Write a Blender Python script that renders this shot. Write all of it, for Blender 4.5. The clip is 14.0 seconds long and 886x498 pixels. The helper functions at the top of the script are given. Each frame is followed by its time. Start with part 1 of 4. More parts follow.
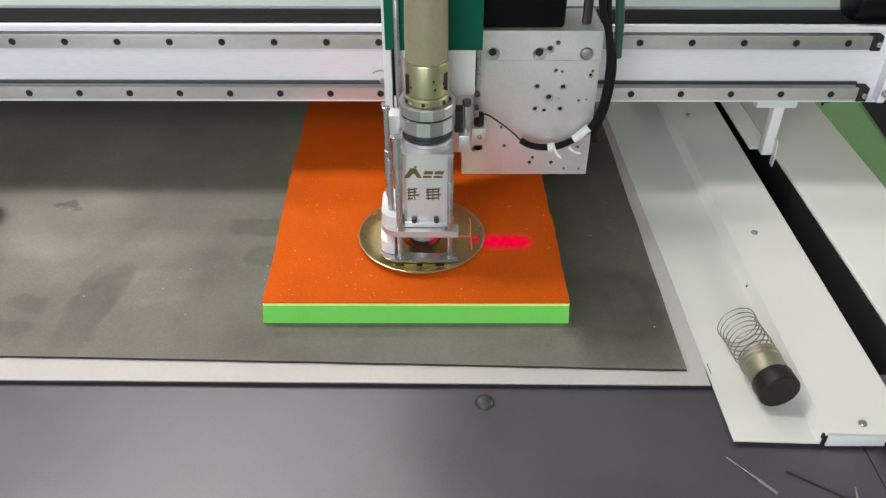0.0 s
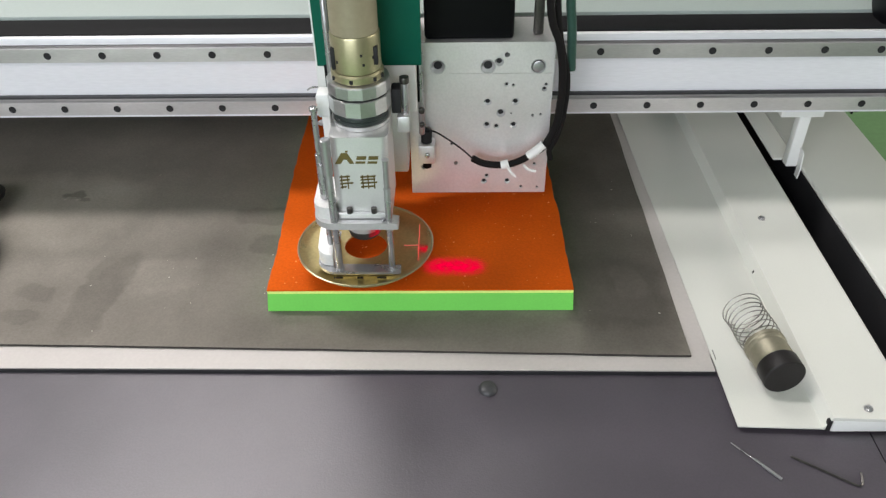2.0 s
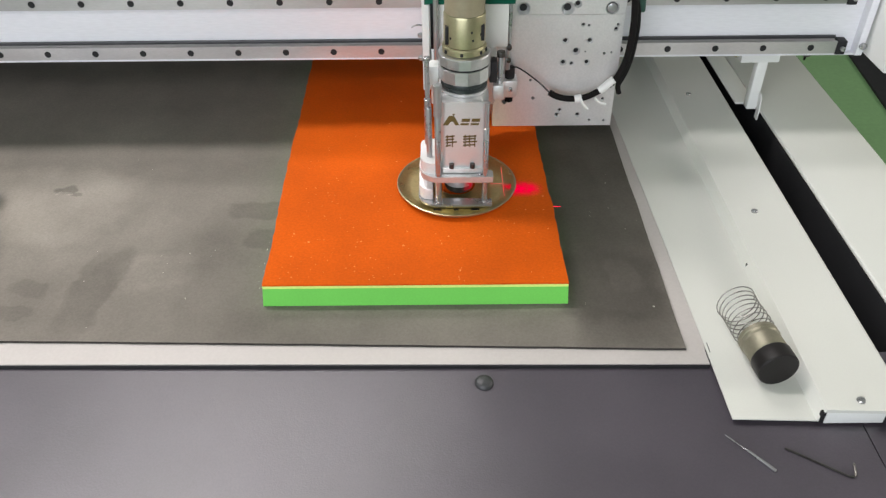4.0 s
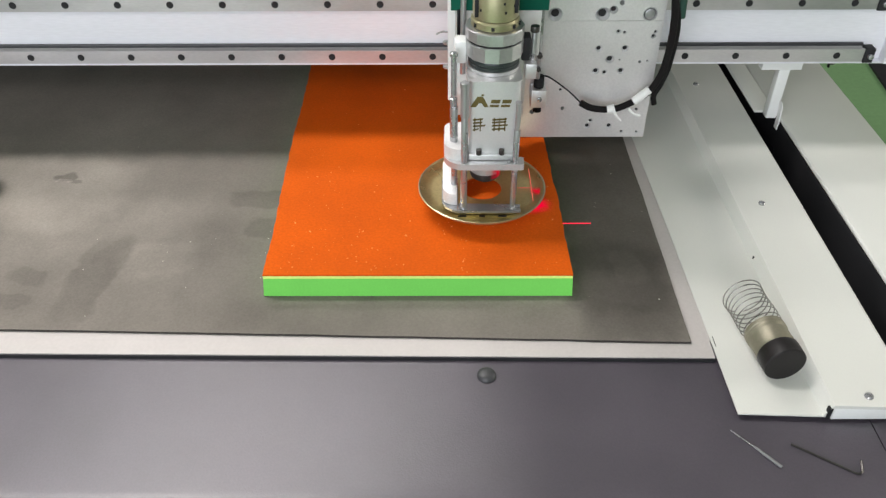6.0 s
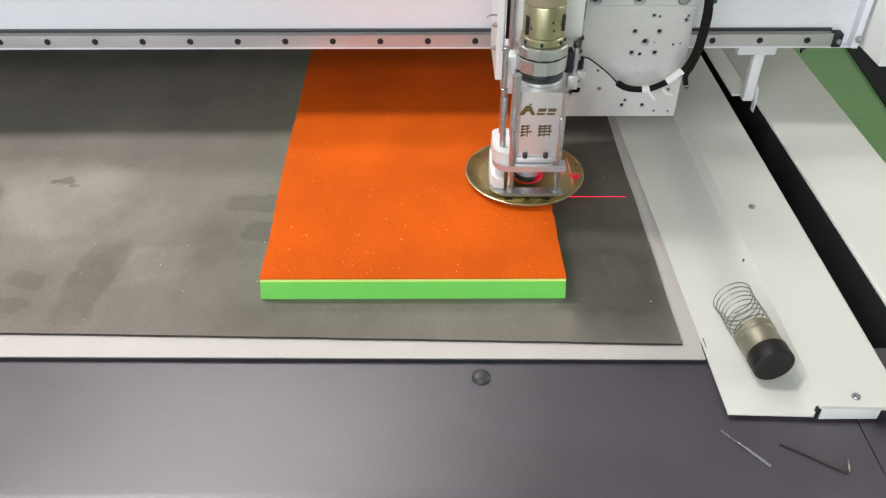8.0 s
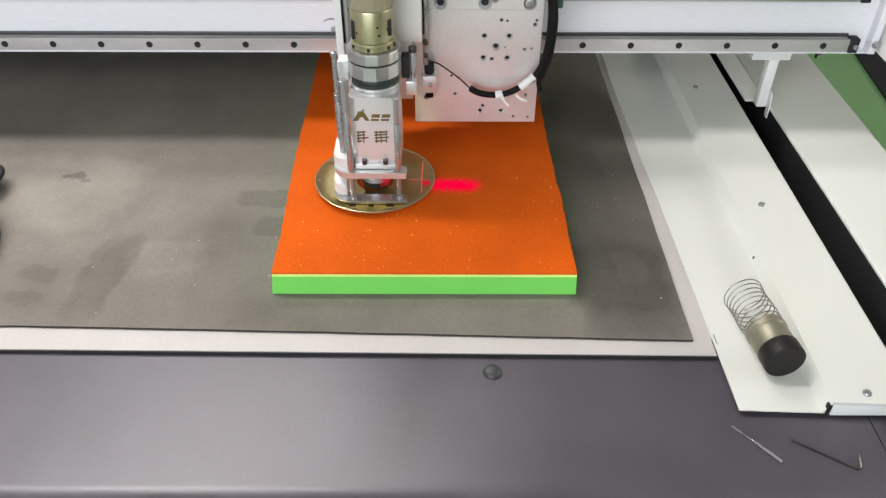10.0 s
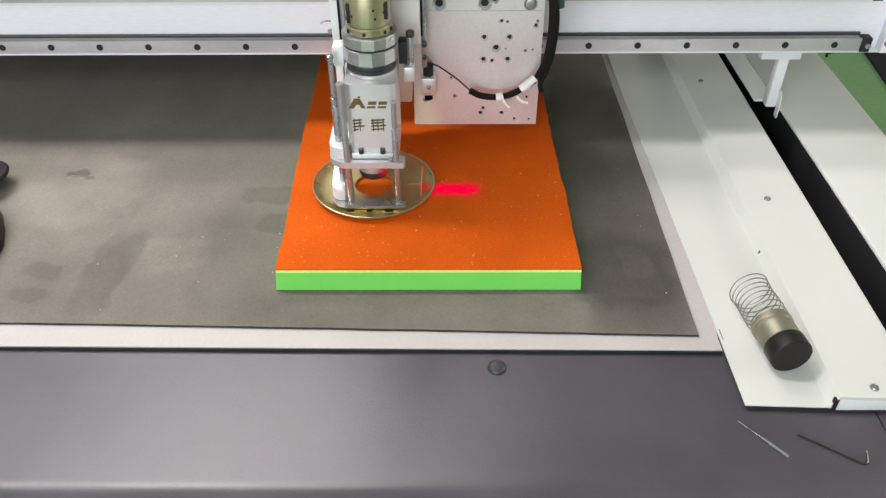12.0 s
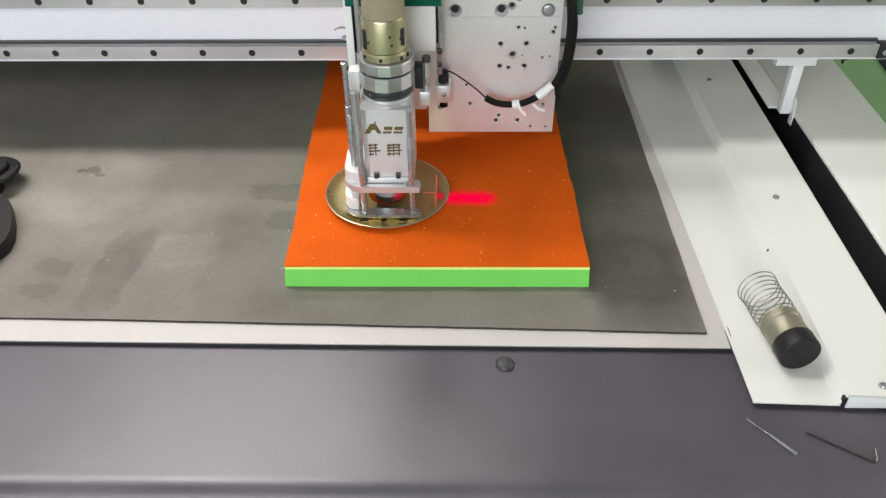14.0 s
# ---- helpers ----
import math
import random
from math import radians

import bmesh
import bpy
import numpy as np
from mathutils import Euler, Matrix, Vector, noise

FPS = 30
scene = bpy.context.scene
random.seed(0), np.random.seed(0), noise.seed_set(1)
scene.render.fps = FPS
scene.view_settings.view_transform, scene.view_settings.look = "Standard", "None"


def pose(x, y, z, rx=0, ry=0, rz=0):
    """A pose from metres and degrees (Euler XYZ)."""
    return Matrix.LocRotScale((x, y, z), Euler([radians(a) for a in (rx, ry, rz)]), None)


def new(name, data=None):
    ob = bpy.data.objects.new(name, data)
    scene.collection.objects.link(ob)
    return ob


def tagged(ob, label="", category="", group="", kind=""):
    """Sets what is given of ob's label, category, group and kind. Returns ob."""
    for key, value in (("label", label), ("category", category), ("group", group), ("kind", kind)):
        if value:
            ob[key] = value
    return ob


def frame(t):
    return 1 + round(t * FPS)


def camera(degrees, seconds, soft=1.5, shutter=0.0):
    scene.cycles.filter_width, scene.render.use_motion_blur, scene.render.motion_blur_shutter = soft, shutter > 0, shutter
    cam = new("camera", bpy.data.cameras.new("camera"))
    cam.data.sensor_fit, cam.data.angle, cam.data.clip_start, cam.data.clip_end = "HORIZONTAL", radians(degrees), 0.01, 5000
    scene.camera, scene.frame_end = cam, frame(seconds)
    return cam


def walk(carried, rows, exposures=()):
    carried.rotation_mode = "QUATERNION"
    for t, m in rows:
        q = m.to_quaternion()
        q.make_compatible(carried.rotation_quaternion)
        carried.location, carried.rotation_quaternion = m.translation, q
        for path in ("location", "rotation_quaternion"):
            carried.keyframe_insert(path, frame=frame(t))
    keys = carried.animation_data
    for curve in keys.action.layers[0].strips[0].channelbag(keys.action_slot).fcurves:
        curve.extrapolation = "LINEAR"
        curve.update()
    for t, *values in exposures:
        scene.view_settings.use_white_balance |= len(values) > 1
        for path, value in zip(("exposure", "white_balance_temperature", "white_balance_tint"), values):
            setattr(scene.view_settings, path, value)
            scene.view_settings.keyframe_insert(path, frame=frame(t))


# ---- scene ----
cam = camera(59.2, 14.0, soft=1.35)
# seconds, eye x y z, heading, tilt above level, lean to the left
PATH = [
    (0, 0.0015, -0.5840, 0.5445, -0.23, -37.39, 0.20),
    (0.5, 0.0050, -0.5818, 0.5446, -0.54, -37.98, -0.06),
    (1, 0.0123, -0.5852, 0.5423, -0.01, -38.13, -0.54),
    (1.5, 0.0064, -0.5903, 0.5416, 0.57, -38.23, -0.70),
    (2, 0.0113, -0.5866, 0.5406, 1.01, -37.98, -0.90),
    (2.5, 0.0071, -0.5802, 0.5468, 0.39, -38.59, -0.93),
    (3, 0.0096, -0.5807, 0.5445, 0.18, -38.61, -0.97),
    (5.5, -0.0001, -0.5898, 0.5423, 0.00, -39.10, 0.12),
    (6, 0.0062, -0.5762, 0.5381, 0.38, -39.43, -0.33),
    (6.5, 0.0074, -0.5782, 0.5380, 0.48, -39.70, -0.60),
    (7, -0.0036, -0.5868, 0.5411, 0.06, -39.53, -0.29),
    (7.5, -0.0019, -0.5917, 0.5407, -0.25, -38.91, 0.07),
    (8, 0.0051, -0.5830, 0.5466, -0.21, -39.34, -0.04),
    (10.5, -0.0059, -0.5884, 0.5422, -0.04, -39.32, 0.18),
    (11, -0.0025, -0.5854, 0.5402, 0.08, -39.40, -0.15),
    (11.5, -0.0037, -0.5865, 0.5409, 0.35, -39.39, -0.31),
    (12, -0.0031, -0.5872, 0.5414, 0.47, -39.51, -0.41),
    (12.5, -0.0013, -0.5822, 0.5399, 0.38, -39.76, -0.53),
    (13, -0.0022, -0.5843, 0.5413, 0.60, -39.78, -0.74),
    (13.5, -0.0023, -0.5872, 0.5403, 0.89, -39.64, -0.81),
    (14, -0.0045, -0.5913, 0.5399, 1.13, -39.45, -0.65),
]
walk(cam, [(t, pose(x, y, z, 90 + p, 0, h) @ pose(0, 0, 0, 0, 0, r)) for t, x, y, z, h, p, r in PATH],
     exposures=[(0, -0.33), (1.5, -0.32), (2, -0.24), (3, -0.29), (6, -0.18), (8, -0.17), (10.5, -0.10), (14, -0.10)])

# ---- light: workshop strip lights and added fill under a white ceiling ----
world = bpy.data.worlds.new("workshop_air")
world.use_nodes = True
world.node_tree.nodes["Background"].inputs["Color"].default_value = (0.9, 0.95, 1.0, 1)
world.node_tree.nodes["Background"].inputs["Strength"].default_value = 0.05
scene.world = world
CEIL = 2.35
# the last two are added fill from the left and the front
LAMPS = [(-1.05, 0.60, 1.1, 0.30, 42), (-0.78, 1.60, 1.5, 0.34, 34), (-2.6, 0.62, 1.6, 0.25, 30), (-1.3, -3.0, 2.0, 1.30, 74)]


def strip_or_fill_light(x, y, w, d, power):
    data = bpy.data.lights.new("strip_or_fill_lamp", "AREA")
    data.shape, data.size, data.size_y, data.energy = "RECTANGLE", w, d, power
    data.color = (1.0, 0.945, 0.94)
    new("strip_or_fill_lamp", data).matrix_world = pose(x, y, CEIL - 0.06)


for row in LAMPS:
    strip_or_fill_light(*row)
# daylight through the wide window behind the camera
sky = bpy.data.lights.new("window_or_fill_light", "AREA")
sky.shape, sky.size, sky.size_y, sky.energy, sky.color = "RECTANGLE", 3.8, 1.5, 136, (0.86, 0.915, 1.0)
new("window_or_fill_light", sky).matrix_world = pose(-1.5, -4.05, 0.95, 90, 0, 0)
# added low fill from the east, shining through an opening in that wall
east = bpy.data.lights.new("window_or_fill_light", "AREA")
east.shape, east.size, east.size_y, east.energy, east.color = "RECTANGLE", 0.9, 2.2, 110, (1.0, 0.94, 0.87)
new("window_or_fill_light", east).matrix_world = pose(5.05, 0.3, 1.55, 0, 90, 0)


AX, AY = -0.1305, -0.170  # axis of the knife, seen from the carriage
CX = -0.1355  # axis of the chuck


# ---- materials ----
def material(name, colour, rough=0.5, metal=0.0, grain=0.08, grain_scale=300, blotch=0.08, blotch_scale=12, bump=0.1,
             stretch=(1, 1, 1), coat=0.0, spec=0.5, rough_var=0.1, bump_dist=0.0005):
    m = bpy.data.materials.new(name)
    m.use_nodes = True
    nt = m.node_tree
    b = nt.nodes["Principled BSDF"]
    co = nt.nodes.new("ShaderNodeTexCoord")
    mp = nt.nodes.new("ShaderNodeMapping")
    mp.inputs["Scale"].default_value = stretch
    nt.links.new(co.outputs["Object"], mp.inputs["Vector"])

    def noise_node(scale, detail):
        n = nt.nodes.new("ShaderNodeTexNoise")
        n.inputs["Scale"].default_value, n.inputs["Detail"].default_value = scale, detail
        nt.links.new(mp.outputs["Vector"], n.inputs["Vector"])
        return n

    fine, wide = noise_node(grain_scale, 3), noise_node(blotch_scale, 5)

    def shift(prev, n, amount):
        ramp = nt.nodes.new("ShaderNodeMapRange")
        ramp.inputs["From Min"].default_value, ramp.inputs["From Max"].default_value = 0.3, 0.7
        ramp.inputs["To Min"].default_value, ramp.inputs["To Max"].default_value = 1 - amount, 1 + amount
        nt.links.new(n.outputs["Fac"], ramp.inputs["Value"])
        mix = nt.nodes.new("ShaderNodeVectorMath")
        mix.operation = "SCALE"
        if isinstance(prev, tuple):
            mix.inputs[0].default_value = prev
        else:
            nt.links.new(prev, mix.inputs[0])
        nt.links.new(ramp.outputs["Result"], mix.inputs["Scale"])
        return mix.outputs["Vector"]

    c = shift(shift(tuple(colour), fine, grain), wide, blotch)
    nt.links.new(c, b.inputs["Base Color"])
    rr = nt.nodes.new("ShaderNodeMapRange")
    rr.inputs["To Min"].default_value, rr.inputs["To Max"].default_value = max(rough - rough_var, 0.02), min(rough + rough_var, 1)
    nt.links.new(wide.outputs["Fac"], rr.inputs["Value"])
    nt.links.new(rr.outputs["Result"], b.inputs["Roughness"])
    b.inputs["Metallic"].default_value = metal
    b.inputs["Specular IOR Level"].default_value = spec
    b.inputs["Coat Weight"].default_value = coat
    if bump:
        bm_ = nt.nodes.new("ShaderNodeBump")
        bm_.inputs["Strength"].default_value, bm_.inputs["Distance"].default_value = bump, bump_dist
        nt.links.new(fine.outputs["Fac"], bm_.inputs["Height"])
        nt.links.new(bm_.outputs["Normal"], b.inputs["Normal"])
    return m


def with_stains_and_shade(m, spots):
    """Darker or lighter patches, stains and painted shade, of given place, size and strength on a material's colour."""
    nt = m.node_tree
    b = nt.nodes["Principled BSDF"]
    out = b.inputs["Base Color"].links[0].from_socket
    co = nt.nodes.new("ShaderNodeTexCoord")
    warp = nt.nodes.new("ShaderNodeTexNoise")
    warp.inputs["Scale"].default_value, warp.inputs["Detail"].default_value = 28, 4
    nt.links.new(co.outputs["Object"], warp.inputs["Vector"])
    bend = nt.nodes.new("ShaderNodeMixRGB")
    bend.blend_type, bend.inputs[0].default_value = "LINEAR_LIGHT", 0.016
    nt.links.new(co.outputs["Object"], bend.inputs[1])
    nt.links.new(warp.outputs["Color"], bend.inputs[2])
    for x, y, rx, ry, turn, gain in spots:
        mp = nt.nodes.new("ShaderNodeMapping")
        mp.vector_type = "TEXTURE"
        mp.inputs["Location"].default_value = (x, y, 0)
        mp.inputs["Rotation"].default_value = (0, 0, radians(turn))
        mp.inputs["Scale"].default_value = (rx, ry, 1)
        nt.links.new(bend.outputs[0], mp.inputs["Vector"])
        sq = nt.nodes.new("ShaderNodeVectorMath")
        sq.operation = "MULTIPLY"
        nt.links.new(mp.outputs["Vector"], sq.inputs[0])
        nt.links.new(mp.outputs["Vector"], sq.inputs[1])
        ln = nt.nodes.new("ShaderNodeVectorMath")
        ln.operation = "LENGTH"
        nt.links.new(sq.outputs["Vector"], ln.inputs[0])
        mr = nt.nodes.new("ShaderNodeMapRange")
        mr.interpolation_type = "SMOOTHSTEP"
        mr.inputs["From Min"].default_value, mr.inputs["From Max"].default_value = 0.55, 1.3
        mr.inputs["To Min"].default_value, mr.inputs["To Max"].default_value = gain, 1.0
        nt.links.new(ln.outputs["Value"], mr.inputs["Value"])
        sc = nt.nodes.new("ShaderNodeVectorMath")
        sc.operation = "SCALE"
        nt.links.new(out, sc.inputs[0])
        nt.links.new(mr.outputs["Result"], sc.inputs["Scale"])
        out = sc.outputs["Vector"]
    nt.links.new(out, b.inputs["Base Color"])
    return m


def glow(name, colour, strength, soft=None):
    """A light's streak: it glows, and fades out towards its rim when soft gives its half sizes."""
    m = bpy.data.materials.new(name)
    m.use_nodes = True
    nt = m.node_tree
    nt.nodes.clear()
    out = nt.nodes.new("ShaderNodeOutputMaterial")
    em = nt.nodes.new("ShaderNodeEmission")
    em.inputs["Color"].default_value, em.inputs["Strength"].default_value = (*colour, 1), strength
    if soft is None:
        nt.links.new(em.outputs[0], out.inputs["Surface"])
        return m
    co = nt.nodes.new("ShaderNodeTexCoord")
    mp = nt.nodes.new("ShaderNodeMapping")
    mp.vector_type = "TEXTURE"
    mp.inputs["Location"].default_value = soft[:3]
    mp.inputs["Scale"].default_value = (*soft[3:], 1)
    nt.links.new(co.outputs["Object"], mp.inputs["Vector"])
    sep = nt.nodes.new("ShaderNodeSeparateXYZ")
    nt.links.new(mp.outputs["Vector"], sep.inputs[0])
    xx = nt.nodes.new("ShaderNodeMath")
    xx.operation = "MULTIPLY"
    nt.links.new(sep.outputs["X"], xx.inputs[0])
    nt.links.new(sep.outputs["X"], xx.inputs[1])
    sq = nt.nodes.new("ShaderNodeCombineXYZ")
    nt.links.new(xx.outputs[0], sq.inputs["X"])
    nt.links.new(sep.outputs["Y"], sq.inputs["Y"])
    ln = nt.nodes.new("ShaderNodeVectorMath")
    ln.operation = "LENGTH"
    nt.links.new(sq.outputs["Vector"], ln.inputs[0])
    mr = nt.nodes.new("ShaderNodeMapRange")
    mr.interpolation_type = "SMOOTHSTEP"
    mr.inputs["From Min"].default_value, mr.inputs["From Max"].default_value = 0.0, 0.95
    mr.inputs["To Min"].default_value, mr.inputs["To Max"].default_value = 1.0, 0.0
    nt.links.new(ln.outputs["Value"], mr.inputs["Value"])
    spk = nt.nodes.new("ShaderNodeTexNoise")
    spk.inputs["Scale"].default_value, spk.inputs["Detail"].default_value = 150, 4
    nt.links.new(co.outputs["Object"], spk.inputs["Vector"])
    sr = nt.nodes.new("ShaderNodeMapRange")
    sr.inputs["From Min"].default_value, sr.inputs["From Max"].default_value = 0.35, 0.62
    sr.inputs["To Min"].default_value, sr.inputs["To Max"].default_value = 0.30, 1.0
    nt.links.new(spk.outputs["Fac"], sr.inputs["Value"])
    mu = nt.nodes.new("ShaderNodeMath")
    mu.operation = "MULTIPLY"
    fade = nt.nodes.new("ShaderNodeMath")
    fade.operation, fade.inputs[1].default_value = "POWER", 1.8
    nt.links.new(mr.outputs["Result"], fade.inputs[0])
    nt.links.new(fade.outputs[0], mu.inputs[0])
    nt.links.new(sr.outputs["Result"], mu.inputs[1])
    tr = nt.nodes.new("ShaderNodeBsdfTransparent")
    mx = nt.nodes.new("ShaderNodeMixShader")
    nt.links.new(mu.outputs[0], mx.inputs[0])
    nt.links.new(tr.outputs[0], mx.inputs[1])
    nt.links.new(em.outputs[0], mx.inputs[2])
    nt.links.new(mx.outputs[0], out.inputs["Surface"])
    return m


ALU = material("satin_aluminium", (0.82, 0.82, 0.86), 0.45, 0.18, 0.03, 500, 0.03, 9, 0.05, (0.15, 1, 1))
ALU_PLATE = material("milled_aluminium", (0.76, 0.74, 0.74), 0.42, 0.70, 0.04, 420, 0.05, 16, 0.08)
RAIL_STEEL = material("ground_rail_steel", (0.56, 0.54, 0.54), 0.34, 0.65, 0.05, 600, 0.38, 9, 0.05, (0.25, 1, 1))
STEEL = material("polished_steel", (0.44, 0.44, 0.45), 0.28, 0.75, 0.04, 400, 0.06, 30, 0.04)
BRIGHT = material("machined_aluminium", (0.60, 0.60, 0.60), 0.36, 0.6, 0.04, 500, 0.05, 25, 0.05)
RING_METAL = material("turned_steel", (0.58, 0.58, 0.585), 0.32, 0.85, 0.05, 400, 0.08, 30, 0.05)
BODY_ALU = material("bead_blasted_aluminium", (0.72, 0.72, 0.72), 0.38, 0.6, 0.03, 700, 0.03, 20, 0.06)
SIDE_ALU = material("pale_cast_aluminium", (0.72, 0.72, 0.71), 0.45, 0.2, 0.05, 400, 0.08, 25, 0.06)
KHAKI = material("khaki_rubber_hose", (0.29, 0.255, 0.17), 0.45, 0.1, 0.05, 250, 0.08, 18, 0.1)
OLIVE_METAL = material("champagne_anodised_metal", (0.46, 0.42, 0.26), 0.33, 0.8, 0.04, 400, 0.06, 25, 0.04)
BRASS = material("worn_brass", (0.52, 0.43, 0.20), 0.30, 0.85, 0.08, 350, 0.14, 22, 0.06)
GREEN_COVER = material("green_enamel", (0.003, 0.098, 0.062), 0.45, 0.0, 0.04, 300, 0.06, 10, 0.05, spec=0.2)
BLACK = material("black_plastic", (0.004, 0.004, 0.005), 0.35, 0.0, 0.1, 300, 0.1, 20, 0.08, spec=0.12)
CLAMP_BLACK = material("dark_moulded_plastic", (0.013, 0.011, 0.011), 0.5, 0.0, 0.12, 300, 0.15, 20, 0.08, spec=0.3)
BELT = material("black_belt", (0.010, 0.010, 0.011), 0.7, 0.0, 0.15, 200, 0.15, 10, 0.1, spec=0.15)
CUT_EDGE = material("dark_cut_edge", (0.045, 0.040, 0.037), 0.85, 0.0, 0.15, 300, 0.15, 20, 0.1, spec=0.2)
DULL_BRASS = material("dull_nickel_brass", (0.27, 0.25, 0.185), 0.48, 0.6, 0.06, 300, 0.08, 40, 0.05)
RUBBER = material("black_rubber", (0.018, 0.018, 0.020), 0.6, 0.0, 0.1, 400, 0.12, 30, 0.15, spec=0.3)
RING_RUBBER = material("dark_teal_rubber", (0.030, 0.038, 0.038), 0.3, 0.1, 0.1, 400, 0.15, 40, 0.1)
GREY_RUBBER = material("grey_rubber", (0.045, 0.045, 0.048), 0.42, 0.0, 0.1, 400, 0.1, 30, 0.1)
PIT = material("dark_bore", (0.008, 0.008, 0.009), 0.7, 0.0, 0.1, 300, 0.1, 30, 0)
WHITE_PAINT = material("white_enamel", (0.78, 0.79, 0.77), 0.35, 0.0, 0.015, 500, 0.02, 6, 0.03)
TRAY_PAINT = material("pale_grey_green_enamel", (0.36, 0.41, 0.39), 0.5, 0.0, 0.02, 400, 0.04, 5, 0.03, spec=0.25)
WHITE_TIE = material("white_nylon", (0.8, 0.8, 0.78), 0.45, 0.0, 0.02, 500, 0.02, 6, 0.03)
DECK_PAINT = material("ivory_powder_coat", (0.68, 0.685, 0.64), 0.38, 0.0, 0.015, 800, 0.025, 5, 0.05, spec=0.4)
PANEL = material("grey_powder_coat", (0.068, 0.058, 0.073), 0.37, 0.0, 0.08, 560, 0.20, 8, 0.28, spec=0.92, rough_var=0.08, bump_dist=0.0005)
BORDER = material("pale_edge_strip", (0.53, 0.495, 0.475), 0.5, 0.0, 0.03, 300, 0.05, 8, 0.05)
FELT = with_stains_and_shade(material("grey_felt_mat", (0.209, 0.190, 0.166), 0.92, 0.0, 0.08, 420, 0.15, 10, 0.2, spec=0.12),
                   # first two broad patches: lighter far left, darker beside the foam
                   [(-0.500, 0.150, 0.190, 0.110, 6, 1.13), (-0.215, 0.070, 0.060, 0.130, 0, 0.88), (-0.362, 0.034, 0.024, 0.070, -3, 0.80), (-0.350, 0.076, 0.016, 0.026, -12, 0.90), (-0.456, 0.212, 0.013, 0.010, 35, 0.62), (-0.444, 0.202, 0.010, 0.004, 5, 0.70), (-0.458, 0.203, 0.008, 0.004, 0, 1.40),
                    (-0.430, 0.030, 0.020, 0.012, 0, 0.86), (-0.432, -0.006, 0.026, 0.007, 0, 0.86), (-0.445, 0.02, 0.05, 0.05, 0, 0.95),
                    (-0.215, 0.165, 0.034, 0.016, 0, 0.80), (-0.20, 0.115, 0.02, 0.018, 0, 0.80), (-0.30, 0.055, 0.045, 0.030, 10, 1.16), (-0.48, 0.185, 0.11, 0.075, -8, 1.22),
                    # wide dark patches right of the foam: carriage's shade put into the colour
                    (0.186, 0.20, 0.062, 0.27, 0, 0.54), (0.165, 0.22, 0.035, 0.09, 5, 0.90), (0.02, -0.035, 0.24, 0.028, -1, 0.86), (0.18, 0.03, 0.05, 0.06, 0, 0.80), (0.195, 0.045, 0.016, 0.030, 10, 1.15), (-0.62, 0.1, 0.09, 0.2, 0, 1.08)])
FOAM_GREEN = material("green_foam", (0.20, 0.68, 0.12), 0.8, 0.0, 0.03, 500, 0.05, 12, 0.2, spec=0.2)
FOAM_ORANGE = material("orange_foam_film", (0.615, 0.097, 0.005), 0.75, 0.0, 0.08, 380, 0.12, 11, 0.3, spec=0.08)
FOAM_EDGE = material("yellow_foam_edge", (0.74, 0.92, 0.24), 0.8, 0.0, 0.08, 400, 0.1, 12, 0.1)
FELT_CRUMB = material("pale_grey_crumbs", (0.55, 0.52, 0.44), 0.8, 0.0, 0.1, 100, 0.1, 10, 0)
CRUMB = material("pale_foam_crumbs", (0.82, 0.27, 0.06), 0.8, 0.0, 0.1, 100, 0.1, 10, 0)
LOGO_INK = material("olive_gold_print", (0.17, 0.13, 0.045), 0.35, 0.5, 0.08, 300, 0.1, 20, 0)
FLOOR_GREEN = material("green_floor_paint", (0.17, 0.31, 0.14), 0.4, 0.0, 0.06, 60, 0.1, 2, 0.05)
WALL_PAINT = material("grey_wall_paint", (0.46, 0.47, 0.47), 0.8, 0.0, 0.02, 80, 0.03, 2, 0.05)
WIRE = material("steel_wire", (0.30, 0.29, 0.27), 0.3, 0.9, 0.05, 300, 0.05, 30, 0)
DARK_STEEL = material("dark_tool_steel", (0.09, 0.085, 0.08), 0.35, 0.8, 0.1, 300, 0.1, 60, 0)
CABLE = material("black_braided_sleeve", (0.007, 0.006, 0.006), 0.75, 0.0, 0.3, 900, 0.15, 40, 0.4, spec=0.2)
GREEN_CABLE = material("dark_green_cable", (0.02, 0.06, 0.045), 0.4, 0.0, 0.1, 300, 0.1, 20, 0)
# glowing materials stand in for the laser's light where it lands
LASER = glow("red_laser_line", (1.0, 0.02, 0.06), 2.2)
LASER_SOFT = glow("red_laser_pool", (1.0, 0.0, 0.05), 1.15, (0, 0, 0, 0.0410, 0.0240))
LASER_DIM = glow("red_laser_spot", (1.0, 0.02, 0.05), 0.6, (CX + 0.012, AY - 0.019, 0.052, 0.009, 0.012))
LASER_SMEAR = glow("red_laser_smear", (1.0, 0.01, 0.04), 0.7, (-0.0790, -0.1710, 0, 0.0085, 0.0110))
LASER_PALE = glow("pale_laser_line", (1.0, 0.16, 0.14), 0.95)


# ---- building helpers ----
def finish(bm, bevel=0.0, segments=2, angle=40):
    if bevel:
        edges = [e for e in bm.edges if len(e.link_faces) == 2 and e.calc_face_angle(0) > radians(angle)]
        bmesh.ops.bevel(bm, geom=edges, offset=bevel, segments=segments, profile=0.5, affect="EDGES", clamp_overlap=True)
    bmesh.ops.recalc_face_normals(bm, faces=bm.faces)
    return bm


def mesh_of(name, bm, mats, smooth=True):
    me = bpy.data.meshes.new(name)
    bm.to_mesh(me)
    bm.free()
    for m in (mats if isinstance(mats, (list, tuple)) else [mats]):
        me.materials.append(m)
    if smooth:
        me.shade_smooth()
        me.set_sharp_from_angle(angle=radians(35))
    return me


